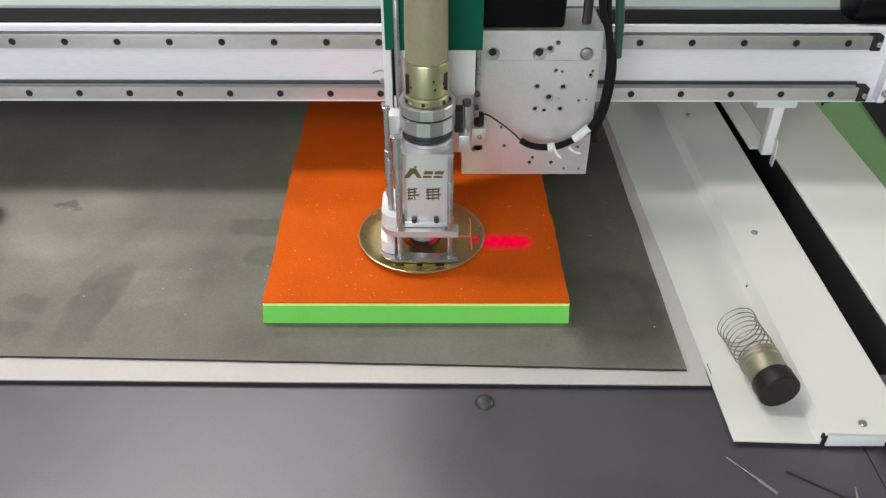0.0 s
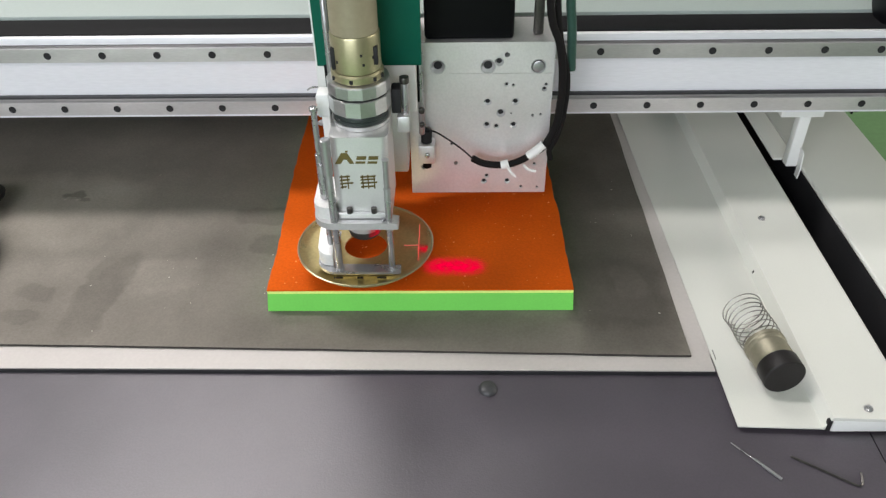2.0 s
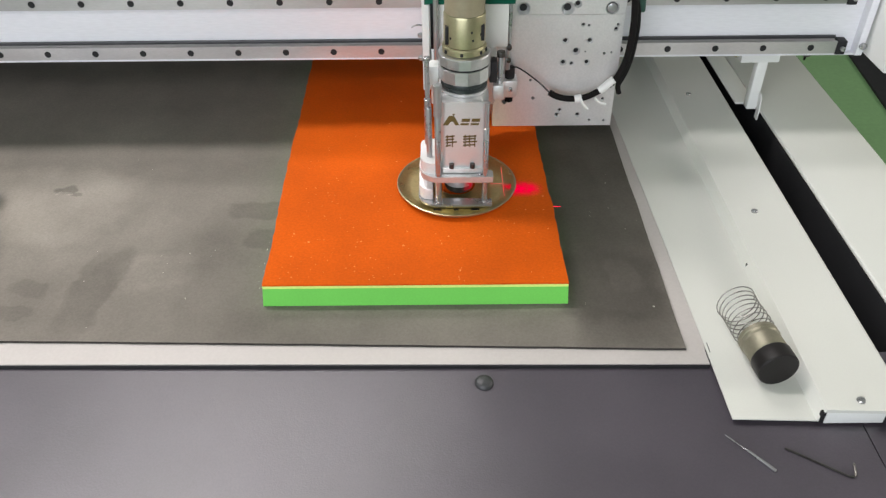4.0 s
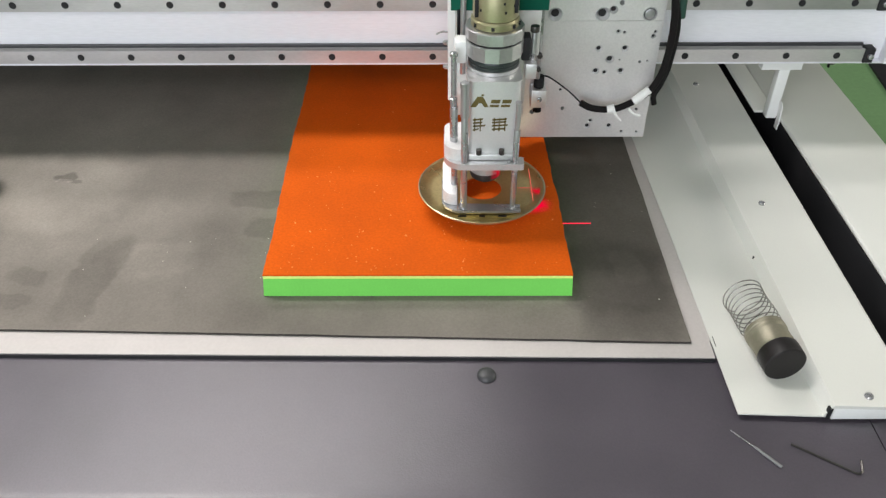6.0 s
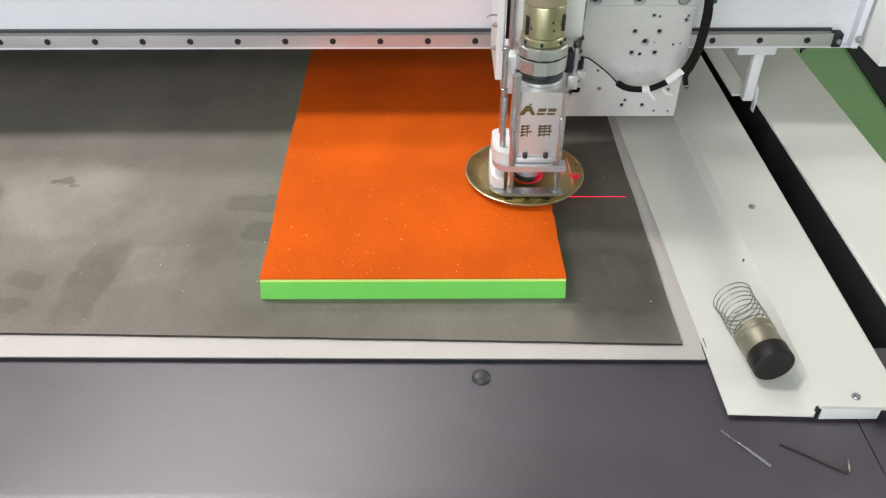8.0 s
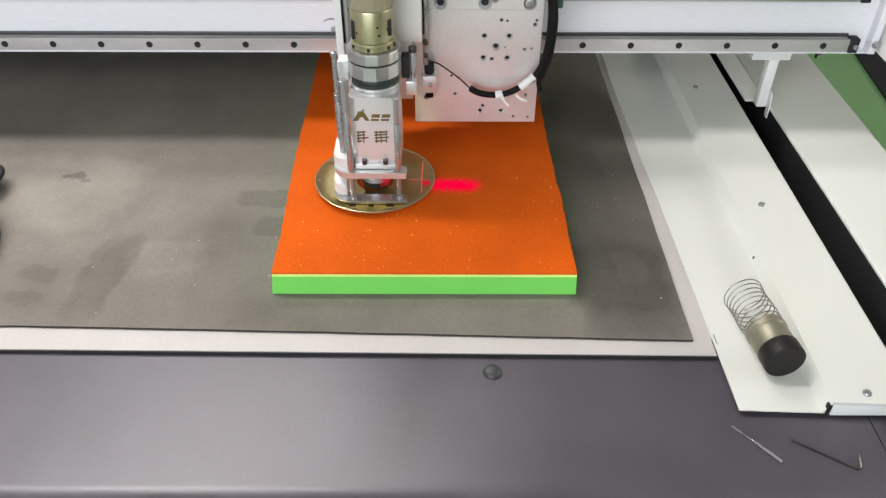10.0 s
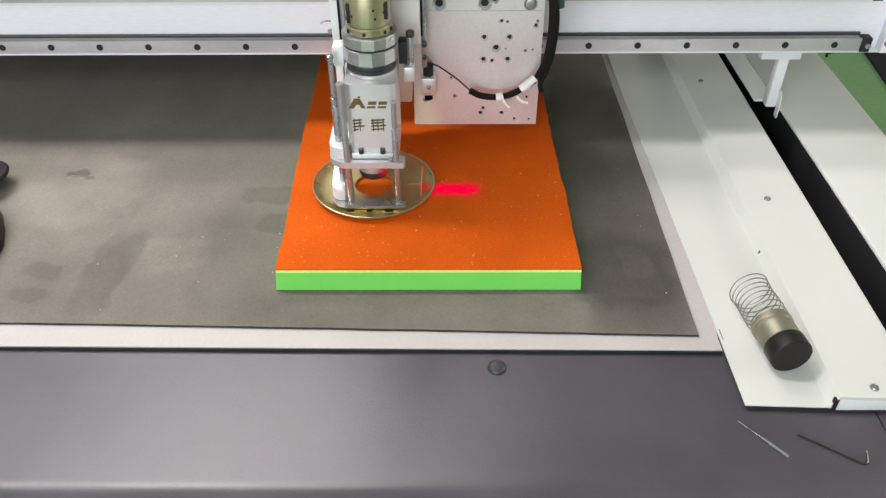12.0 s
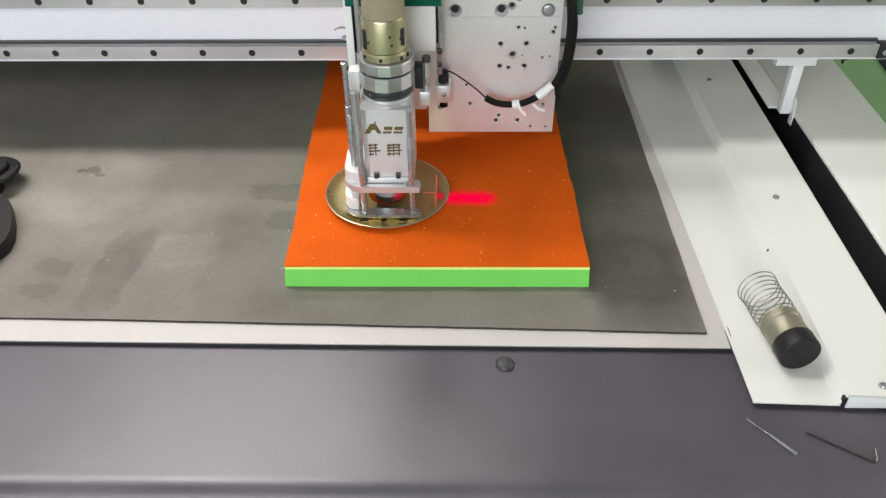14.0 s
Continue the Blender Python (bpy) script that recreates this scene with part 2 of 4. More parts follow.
def part(name, bm, mat, parent, label="", smooth=True):
    ob = new(name, mesh_of(name, bm, mat, smooth))
    ob.parent = parent
    return tagged(ob, label) if label else ob


def thing(name, label, category, group="", kind=""):
    return tagged(new(name), label, category, group, kind)


def structure(name, bm, mat, label, category):
    return tagged(new(name, mesh_of(name, bm, mat)), label, category, kind="structure")


def box(x0, x1, y0, y1, z0, z1, bevel=0.001, segments=2):
    bm = bmesh.new()
    bmesh.ops.create_cube(bm, size=1)
    for v in bm.verts:
        v.co = Vector(((x0 + x1) / 2 + v.co.x * (x1 - x0), (y0 + y1) / 2 + v.co.y * (y1 - y0), (z0 + z1) / 2 + v.co.z * (z1 - z0)))
    return finish(bm, bevel, segments)


def rod(x, y, z0, z1, r, r2=None, seg=24, bevel=0.0006):
    bm = bmesh.new()
    bmesh.ops.create_cone(bm, cap_ends=True, segments=seg, radius1=r, radius2=r if r2 is None else r2, depth=z1 - z0)
    bmesh.ops.translate(bm, verts=bm.verts, vec=(x, y, (z0 + z1) / 2))
    return finish(bm, bevel, 2)


def turned(profile, x=0, y=0, seg=56):
    """A lathe-turned solid round the upright through x, y; profile: radius and height from the bottom up."""
    bm = bmesh.new()
    rings = []
    for r, z in profile:
        rings.append([bm.verts.new((x + r * math.cos(2 * math.pi * k / seg), y + r * math.sin(2 * math.pi * k / seg), z)) for k in range(seg)])
    for a, b in zip(rings, rings[1:]):
        for k in range(seg):
            bm.faces.new((a[k], a[(k + 1) % seg], b[(k + 1) % seg], b[k]))
    if profile[0] != profile[-1]:
        bm.faces.new(rings[0])
        bm.faces.new(rings[-1])
    bmesh.ops.remove_doubles(bm, verts=bm.verts, dist=1e-7)
    bmesh.ops.recalc_face_normals(bm, faces=bm.faces)
    return bm


def extruded(outline, axis, a, b, bevel=0.0):
    """A closed outline in the two other axes, drawn out along axis from a to b."""
    bm = bmesh.new()

    def at(p, d):
        return {"x": (d, p[0], p[1]), "y": (p[0], d, p[1]), "z": (p[0], p[1], d)}[axis]

    lo, hi = [bm.verts.new(at(p, a)) for p in outline], [bm.verts.new(at(p, b)) for p in outline]
    n = len(outline)
    for k in range(n):
        bm.faces.new((lo[k], lo[(k + 1) % n], hi[(k + 1) % n], hi[k]))
    bm.faces.new(lo)
    bm.faces.new(hi)
    return finish(bm, bevel)


def tube(points, r, seg=10, closed=False):
    """A round wire along a smooth line of points."""
    pts = [Vector(p) for p in points]
    bm = bmesh.new()
    rings, up = [], Vector((0.123, 0.456, 0.88)).normalized()
    for i, p in enumerate(pts):
        d = (pts[min(i + 1, len(pts) - 1)] - pts[max(i - 1, 0)]).normalized()
        side = d.cross(up).normalized()
        up2 = side.cross(d)
        up = up2
        rr = r[i] if isinstance(r, (list, tuple)) else r
        rings.append([bm.verts.new(p + rr * (math.cos(2 * math.pi * k / seg) * side + math.sin(2 * math.pi * k / seg) * up2)) for k in range(seg)])
    for a, b in zip(rings, rings[1:]):
        for k in range(seg):
            bm.faces.new((a[k], a[(k + 1) % seg], b[(k + 1) % seg], b[k]))
    bm.faces.new(rings[0])
    bm.faces.new(rings[-1])
    bmesh.ops.recalc_face_normals(bm, faces=bm.faces)
    return bm


def smooth_line(knots, steps=8):
    """A Catmull-Rom line through the knots."""
    k = [Vector(p) for p in knots]
    k = [2 * k[0] - k[1], *k, 2 * k[-1] - k[-2]]
    out = []
    for i in range(1, len(k) - 2):
        for s in range(steps):
            t = s / steps
            a, b, c, d = k[i - 1], k[i], k[i + 1], k[i + 2]
            out.append(0.5 * ((2 * b) + (c - a) * t + (2 * a - 5 * b + 4 * c - d) * t * t + (3 * b - a - 3 * c + d) * t ** 3))
    return [*out, k[-2]]


def pierced(outline, holes, a, b, axis="y", depth=0.008, seg=20):
    """A flat plate with bores: outline and bores in the plane across axis; the bored face lies at a, the back at b. Second material: the bores' ends, third: their walls."""
    bm = bmesh.new()

    def at(p, d):
        return Vector((p[0], d, p[1])) if axis == "y" else Vector((p[0], p[1], d))

    n = len(outline)
    fr, bk = [bm.verts.new(at(p, a)) for p in outline], [bm.verts.new(at(p, b)) for p in outline]
    edges = [bm.edges.new((fr[k], fr[(k + 1) % n])) for k in range(n)]
    sides = [bm.faces.new((fr[k], fr[(k + 1) % n], bk[(k + 1) % n], bk[k])) for k in range(n)]
    sign = 1 if b > a else -1
    cups, walls = [], []
    through_all = []
    for x, z, r, *deep in holes:
        d = deep[0] if deep else depth
        rim = [bm.verts.new(at((x + r * math.cos(2 * math.pi * k / seg), z + r * math.sin(2 * math.pi * k / seg)), a)) for k in range(seg)]
        end = b if d is None else a + sign * d
        low = [bm.verts.new(at((x + 0.6 * r * math.cos(2 * math.pi * k / seg), z + 0.6 * r * math.sin(2 * math.pi * k / seg)), end)) for k in range(seg)]
        edges += [bm.edges.new((rim[k], rim[(k + 1) % seg])) for k in range(seg)]
        for k in range(seg):
            walls.append(bm.faces.new((rim[k], rim[(k + 1) % seg], low[(k + 1) % seg], low[k])))
        if d is None:
            through_all.append(low)
        else:
            cups.append(bm.faces.new(low))
    bmesh.ops.triangle_fill(bm, use_beauty=True, use_dissolve=False, edges=edges)
    if through_all:
        back = [bm.edges.get((bk[k], bk[(k + 1) % n])) for k in range(n)]
        for low in through_all:
            back += [bm.edges.get((low[k], low[(k + 1) % seg])) for k in range(seg)]
        bmesh.ops.triangle_fill(bm, use_beauty=True, use_dissolve=False, edges=back)
    else:
        bm.faces.new(bk)
    bmesh.ops.recalc_face_normals(bm, faces=bm.faces)
    for f in cups:
        f.material_index = 1
    for f in walls:
        f.material_index = 2
    return bm


def rounded(x0, x1, y0, y1, radii, steps=6):
    """Outline of a rectangle whose corners (x0y0, x1y0, x1y1, x0y1) have the given radii."""
    out = []
    for (cx, cy, sx, sy, a0), r in zip(((x0, y0, 1, 1, 180), (x1, y0, -1, 1, 270), (x1, y1, -1, -1, 0), (x0, y1, 1, -1, 90)), radii):
        if r <= 0:
            out.append((cx, cy))
            continue
        for k in range(steps + 1):
            ang = radians(a0 + 90 * k / steps)
            out.append((cx + sx * r + r * math.cos(ang), cy + sy * r + r * math.sin(ang)))
    return out


# ---- the workshop round the machine ----
FLOOR_Z = -0.85
structure("floor", box(-5, 5, -4, 6, FLOOR_Z - 0.1, FLOOR_Z, 0), FLOOR_GREEN, "green painted workshop floor", "floor")
structure("ceiling", box(-5, 5, -4, 6, CEIL, CEIL + 0.1, 0), WALL_PAINT, "plain grey workshop ceiling", "ceiling")
structure("wall_north", box(-5, 5, 6, 6.15, FLOOR_Z, CEIL, 0), WALL_PAINT, "plain grey workshop wall", "wall")
for x0, x1, z0, z1 in ((-5, -3.45, FLOOR_Z, CEIL), (0.45, 5, FLOOR_Z, CEIL), (-3.45, 0.45, FLOOR_Z, 0.15), (-3.45, 0.45, 1.75, CEIL)):
    structure("wall_south", box(x0, x1, -4.15, -4, z0, z1, 0), WALL_PAINT, "plain grey workshop wall", "wall")
structure("wall_west", box(-5.15, -5, -4, 6, FLOOR_Z, CEIL, 0), WALL_PAINT, "plain grey workshop wall", "wall")
# opening left for the added east fill
for y0, y1, z0, z1 in ((-4, -0.85, FLOOR_Z, CEIL), (1.45, 6, FLOOR_Z, CEIL), (-0.85, 1.45, FLOOR_Z, 1.05), (-0.85, 1.45, 2.05, CEIL)):
    structure("wall_east", box(5, 5.15, y0, y1, z0, z1, 0), WALL_PAINT, "plain grey workshop wall", "wall")


tagged(new("rubber_mat", mesh_of("rubber_mat", extruded([(1.46, 0.5), (2.9, 0.5), (2.9, 4.5), (1.91, 4.5)], "z", FLOOR_Z, FLOOR_Z + 0.01), RUBBER)), "black rubber mat on the green floor", "mat")


# ---- the cutting table ----
def cutting_table():
    table = thing("cutting_table", "flatbed cutting machine table with grey panels and ivory side decks", "machine table")
    part("bed", box(-1.5, 0.2515, -0.0615, 1.6, -0.12, -0.0045, 0.002), BORDER, table)
    # pale edge strip round the felt: front and side legs meet at a mitre
    strip = extruded([(-1.5, -0.0645), (0.2545, -0.0817), (0.2545, -0.06), (0.2600, -0.06), (0.2600, 1.6), (0.215, 1.6), (0.215, -0.045), (-1.5, -0.005)], "z", -0.004, 0.0006, 0.0004)
    part("edge_strip", strip, BORDER, table, "pale plastic edge strip")
    part("inner_seal", extruded([(-1.5, -0.0657), (0.2545, -0.0831), (0.2545, -0.0820), (-1.5, -0.0648)], "z", -0.014, -0.0004), RUBBER, table, "thin black joint seal")
    # front cover folds down over a rounded edge; a seam divides it
    for name, x0, x1 in (("front_panel", -1.6, 0.3696), ("front_panel", 0.3708, 0.60)):
        outline = [(-0.0640, -0.0042), (-0.2190, -0.004), (-0.221, -0.004)]
        for k in range(1, 17):
            a = radians(90 + 90 * k / 16)
            outline.append((-0.221 + 0.026 * math.cos(a), -0.030 + 0.026 * math.sin(a)))
        outline += [(-0.247, -0.033), (-0.247, -0.45), (-0.2445, -0.45), (-0.2445, -0.032), (-0.238, -0.0145), (-0.220, -0.0065), (-0.0640, -0.0065)]
        part(name, extruded(outline, "x", x0, x1), PANEL, table, "dark grey textured metal cover")
    part("apron", box(-1.55, 0.54, -0.20, 1.6, FLOOR_Z, -0.125, 0.01), PANEL, table)
    dome = turned([(0.0001, 0.0012), (0.0042, 0.0010), (0.0070, 0.0000), (0.0084, -0.0018), (0.0088, -0.0042)][::-1], 0.0421, -0.0995, 32)
    part("stop_button", dome, GREY_RUBBER, table, "dark grey rubber dome button")
    # ivory side deck, lower ledge and raised ledge in one folded sheet
    prof = [(0.2529, 0.0022), (0.3280, 0.0022), (0.3335, 0.0160), (0.4055, 0.0160), (0.4080, 0.0140), (0.4080, -0.02), (0.4055, -0.02),
            (0.4055, 0.0125), (0.3362, 0.0125), (0.3305, 0.0009), (0.2529, 0.0009)]
    bm = bmesh.new()
    n = len(prof)

    def section(y, edge):
        """The sheet's cross-section at y; its inner edge lies at edge."""
        return [bm.verts.new((edge if x < 0.26 else x, y if y > -0.1 else y - (x - 0.2562) * 0.035, z)) for x, z in prof]

    cuts = [section(y, edge) for y, edge in ((-0.1480, 0.2562), (-0.05, 0.2552), (0.10, 0.2528), (0.25, 0.2495), (0.47, 0.2460), (1.6, 0.2460))]
    for a, b in zip(cuts, cuts[1:]):
        for k in range(n):
            bm.faces.new((a[k], a[(k + 1) % n], b[(k + 1) % n], b[k]))
    bm.faces.new(cuts[0])
    bm.faces.new(cuts[-1])
    part("side_deck", finish(bm, 0.0012, 2, 20), DECK_PAINT, table, "ivory powder-coated folded side deck")
    part("deck_end_gap", box(0.3300, 0.3343, -0.1512, -0.1470, -0.001, 0.0125, 0.0008), PIT, table, "dark gap beside the end cap")
    part("deck_end_cap", box(0.3345, 0.386, -0.1515, -0.1488, -0.001, 0.0125, 0.0008), WHITE_PAINT, table, "pale blue-white end cap")
    part("deck_end_socket", box(0.3868, 0.406, -0.1515, -0.1480, -0.001, 0.0125, 0.001), RUBBER, table, "black socket in the deck's end")
    part("outer_deck", box(0.4466, 0.5580, -0.17, 1.6, 0.0095, 0.0160, 0.0030, 4), DECK_PAINT, table, "ivory powder-coated outer deck")
    part("slot_wall", box(0.4472, 0.4600, -0.165, 1.6, -0.06, 0.0093, 0), RUBBER, table, "black inner wall of the travel slot")
    part("slot_wall", box(0.3900, 0.4050, -0.140, 1.6, -0.06, 0.0118, 0), RUBBER, table, "black inner wall of the travel slot")
    part("outer_cheek", box(0.5440, 0.5570, -0.165, 1.6, -0.5, 0.0093, 0), DECK_PAINT, table)
    part("slot_floor", box(0.4085, 0.4447, -0.16, 1.6, -0.06, -0.045, 0), RUBBER, table, "black bottom of the travel slot")
    part("side_cover", box(0.409, 0.56, -0.19, 1.6, -0.12, -0.065, 0), PANEL, table)
    for x, y in ((0.3622, 0.1385), (0.3663, -0.1408), (0.3582, 0.4245), (0.3620, 0.7)):
        head = turned([(0.0038, 0.0155), (0.0038, 0.0172), (0.0030, 0.0182), (0.0014, 0.0184), (0.0013, 0.0172), (0.0001, 0.0172)], x, y, 20)
        part("deck_screw", head, STEEL, table, "small round steel screw")
    part("deck_hole", turned([(0.0011, 0.0050), (0.0011, 0.0080), (0.0001, 0.0080)], 0.3299, 0.0550, 10), PIT, table, "tiny dark hole in the deck")
    mark = box(0.2577, 0.2583, -0.0690, -0.0560, 0.0018, 0.0026, 0)
    part("pencil_mark", mark, DARK_STEEL, table, "short dark scratch mark")
    return table


cutting_table()

# felt working mat; its front edge runs slightly askew
bm = bmesh.new()
random.seed(4)
edge = [(-1.5, -0.0241)]
for k in range(1, 60):
    x = -1.5 + k * 0.0294
    edge.append((x, -0.0241 - 0.0402 * (x + 1.5) / 1.737 + 0.0024 * math.sin(math.pi * min(max((x + 0.9) / 1.12, 0), 1)) + random.uniform(-0.0003, 0.0003)))
edge += [(0.2362, -0.0643)] + [(0.2362 + random.uniform(-0.0006, 0.0006), -0.0643 + k * 0.04) for k in range(1, 40)] + [(0.236, 1.58), (-1.5, 1.58)]
lo, hi = [bm.verts.new((x, y, 0.0008)) for x, y in edge], [bm.verts.new((x, y, 0.0034)) for x, y in edge]
for k in range(len(edge)):
    bm.faces.new((lo[k], lo[(k + 1) % len(edge)], hi[(k + 1) % len(edge)], hi[k]))
for f in bm.faces:
    f.material_index = 1
bm.faces.new(lo)
bm.faces.new(hi)
bmesh.ops.recalc_face_normals(bm, faces=bm.faces)
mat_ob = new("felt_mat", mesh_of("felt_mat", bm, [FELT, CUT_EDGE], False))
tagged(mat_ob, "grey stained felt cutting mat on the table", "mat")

# ---- the foam block ----
FOAM_TOP = 0.0312


def foam_block():
    foam = thing("foam_block", "green foam block with an orange top layer", "foam block")

    def outline(extra, seed):
        random.seed(seed)
        pts = []
        left = ((0, -0.1757), (0.08, -0.1772), (0.155, -0.1810), (0.25, -0.1842), (0.35, -0.1852), (0.45, -0.1884), (0.60, -0.1910))
        right = ((0, 0.1303), (0.03, 0.1293), (0.11, 0.1293), (0.13, 0.1302), (0.16, 0.1278), (0.24, 0.1266), (0.35, 0.1258), (0.60, 0.1250))

        def along(knots, y):
            for (y0, x0), (y1, x1) in zip(knots, knots[1:]):
                if y <= y1:
                    return x0 + (x1 - x0) * (y - y0) / (y1 - y0)
            return knots[-1][1]

        for k in range(61):
            y = 0.60 * k / 60
            pts.append((along(right, y) + extra * 0.6 + random.uniform(-0.0006, 0.0006) * (k > 0), y - abs(extra) * 0.15))
        for k in range(60, -1, -1):
            y = 0.60 * k / 60
            pts.append((along(left, y) - extra + random.uniform(-0.0006, 0.0006) * (k > 0), y - abs(extra) * 0.15))
        return pts

    # the cut side leans out towards the bottom
    body = bmesh.new()
    lo, hi = [body.verts.new((x, y, 0.0036)) for x, y in outline(0.0025, 5)], [body.verts.new((x, y, 0.0264)) for x, y in outline(0, 5)]
    for k in range(len(lo)):
        body.faces.new((lo[k], lo[(k + 1) % len(lo)], hi[(k + 1) % len(lo)], hi[k]))
    body.faces.new(lo)
    body.faces.new(hi)
    part("foam_body", finish(body), FOAM_GREEN, foam, "bright green dense foam")
    part("foam_edge", extruded(outline(-0.0001, 5), "z", 0.0265, 0.0297), FOAM_EDGE, foam, "yellowish bond line")
    part("foam_skin", extruded(outline(0.0, 5), "z", 0.0298, FOAM_TOP, 0.0006), FOAM_ORANGE, foam, "orange speckled top layer")
    return foam


foam_block()

# loose crumbs on the foam and the mat
bm = bmesh.new()
random.seed(11)
for k in range(250):
    if k < 214:
        x, y, z = -0.16 + 0.28 * random.random() ** 1.35, abs(random.gauss(0, 0.15)) + 0.004, FOAM_TOP
        if y > 0.5:
            continue
    else:
        x, y, z = random.choice([random.uniform(-0.55, -0.19), random.uniform(0.14, 0.23), random.gauss(-0.28, 0.025), random.gauss(-0.19, 0.004)]), random.uniform(-0.03, 0.3), 0.0034
        if -0.33 < x < -0.18:
            y = random.gauss(0.06, 0.025)
    r = random.choice([0.0003, 0.0004, 0.0005, 0.0008]) * random.uniform(0.7, 1.15)
    first = len(bm.faces)
    res = bmesh.ops.create_icosphere(bm, subdivisions=1, radius=r)
    bm.faces.ensure_lookup_table()
    for f in bm.faces[first:]:
        f.material_index = 0 if z == FOAM_TOP else 1
    sx, sy, sz = random.uniform(0.7, 2.2), random.uniform(0.6, 1.4), 0.55
    turn = random.uniform(0, 3.1)
    for v in res["verts"]:
        p = Vector((v.co.x * sx, v.co.y * sy, v.co.z * sz))
        p.rotate(Euler((0, 0, turn)))
        v.co = p + Vector((x, y, z + r * 0.4))
crumbs = new("foam_crumbs", mesh_of("foam_crumbs", bm, [CRUMB, FELT_CRUMB], False))
tagged(crumbs, "tiny pale foam crumbs scattered on the block and mat", "crumbs", kind="stuff")


# ---- the gantry: origin at the rail face, table level ----
RAIL_LO, RAIL_UP = 0.125, 0.1893


def gantry():
    gan = thing("gantry", "white and aluminium gantry beam with two linear rails", "gantry")
    beam = [(0.012, 0.1143), (0.012, 0.2058), (0.058, 0.2058), (0.092, 0.2058), (0.092, 0.1143)]
    part("beam", extruded(beam, "x", -1.45, 0.535, 0.0015), ALU, gan, "silver-white aluminium beam")
    part("bottom_lip", box(-1.45, 0.53, 0.0035, 0.013, 0.1128, 0.1158, 0.0008), ALU, gan)
    part("top_lip", box(-1.45, 0.53, 0.006, 0.013, 0.1990, 0.2070, 0.0008), ALU, gan)
    part("belt_channel", box(-1.45, 0.56, 0.014, 0.056, 0.2060, 0.2080, 0.0008), BELT, gan, "black rubber belt cover")
    # the tray's unseen rear is extended to block rear lamp light under the beam
    part("cable_tray", box(-1.45, 0.60, 0.058, 0.50, 0.200, 0.2112, 0.002), TRAY_PAINT, gan, "pale grey-green cable tray")
    for zc, x1, off in ((RAIL_LO, 0.5015, -0.49044), (RAIL_UP, 0.4968, -0.48965)):
        w = 0.0078
        prof = [(0.0, zc - w), (0.0, zc + w), (0.0035, zc + w), (0.0055, zc + w - 0.0016), (0.0085, zc + w - 0.0016), (0.010, zc + w), (0.0119, zc + w),
                (0.0119, zc - w), (0.010, zc - w), (0.0085, zc - w + 0.0016), (0.0055, zc - w + 0.0016), (0.0035, zc - w)]
        # dark strip put in for the shaded groove above each rail
        part("shade_strip", box(-1.42, x1, 0.0085, 0.0119, zc + w + 0.0004, zc + w + 0.0044, 0.0006), GREY_RUBBER, gan, "dark grey strip standing in for shade along the rail")
        rail = part("linear_rail", extruded(prof, "x", -1.42, x1, 0.0004), RAIL_STEEL, gan, "ground steel linear rail")
        cup = turned([(0.0001, 0.0), (0.0031, 0.0), (0.0037, 0.0003), (0.0040, 0.0003), (0.0040, -0.0004)], seg=20)
        bmesh.ops.rotate(cup, verts=cup.verts, cent=(0, 0, 0), matrix=Matrix.Rotation(radians(90), 3, "X"))
        me = mesh_of("bolt_hole", cup, PIT)
        k = -15
        while off + 0.06 * k < x1 - 0.005:
            h = new("bolt_hole", me)
            h.parent, h.matrix_basis = rail, pose(off + 0.06 * k, -0.0003, zc)
            k += 1
        part("rail_stop", box(x1 + 0.0004, x1 + 0.012, -0.002, 0.0119, zc - 0.009, zc + 0.009, 0.001), RUBBER, gan, "black rail end stop")
        tip = rod(0, 0, 0, 0.004, 0.0032, seg=16)
        bmesh.ops.rotate(tip, verts=tip.verts, cent=(0, 0, 0), matrix=Matrix.Rotation(radians(90), 3, "X"))
        bmesh.ops.translate(tip, verts=tip.verts, vec=(x1 + 0.007, -0.0022, zc))
        part("stop_screw", tip, STEEL, gan)
    part("end_plate", box(0.527, 0.536, -0.002, 0.013, 0.1145, 0.2058, 0.001), ALU, gan)
    side = extruded(rounded(0.5385, 0.70, 0.116, 0.33, (0.002, 0.002, 0.01, 0.01)), "y", -0.055, 0.12, 0.002)
    part("end_housing", side, WHITE_PAINT, gan, "white sheet-metal end housing")
    for zz in (0.128, 0.106):
        s = rod(0, 0, 0, 0.004, 0.0045, seg=18)
        bmesh.ops.rotate(s, verts=s.verts, cent=(0, 0, 0), matrix=Matrix.Rotation(radians(90), 3, "X"))
        bmesh.ops.translate(s, verts=s.verts, vec=(0.5325 if zz > 0.12 else 0.556, -0.0023 if zz > 0.12 else -0.0552, zz + (0 if zz > 0.12 else 0.028)))
        part("housing_screw", s, STEEL, gan)
    part("bracket_flange", box(0.4025, 0.4535, 0.040, 0.070, 0.0860, 0.1140, 0.0012), WHITE_PAINT, gan, "white bracket flange under the beam")
    part("bracket_stem", box(0.4285, 0.4425, 0.046, 0.060, 0.0135, 0.0860, 0.0015), WHITE_PAINT, gan, "white bracket stem reaching into the slot")
    part("bracket_bolt", rod(0.3985, 0.050, 0.091, 0.106, 0.0035), OLIVE_METAL, gan)
    part("bracket_clip", extruded([(0.4400, 0.042), (0.4424, 0.036), (0.4440, 0.016), (0.4434, 0.002), (0.4420, 0.002), (0.4422, 0.016)], "y", 0.036, 0.0455, 0.0005), WHITE_TIE, gan, "pale clip beside the stem")
    part("bracket_bolt", rod(0.4820, 0.030, 0.1000, 0.1130, 0.0048, seg=6), DARK_STEEL, gan, "dark hexagonal bolt under the beam")
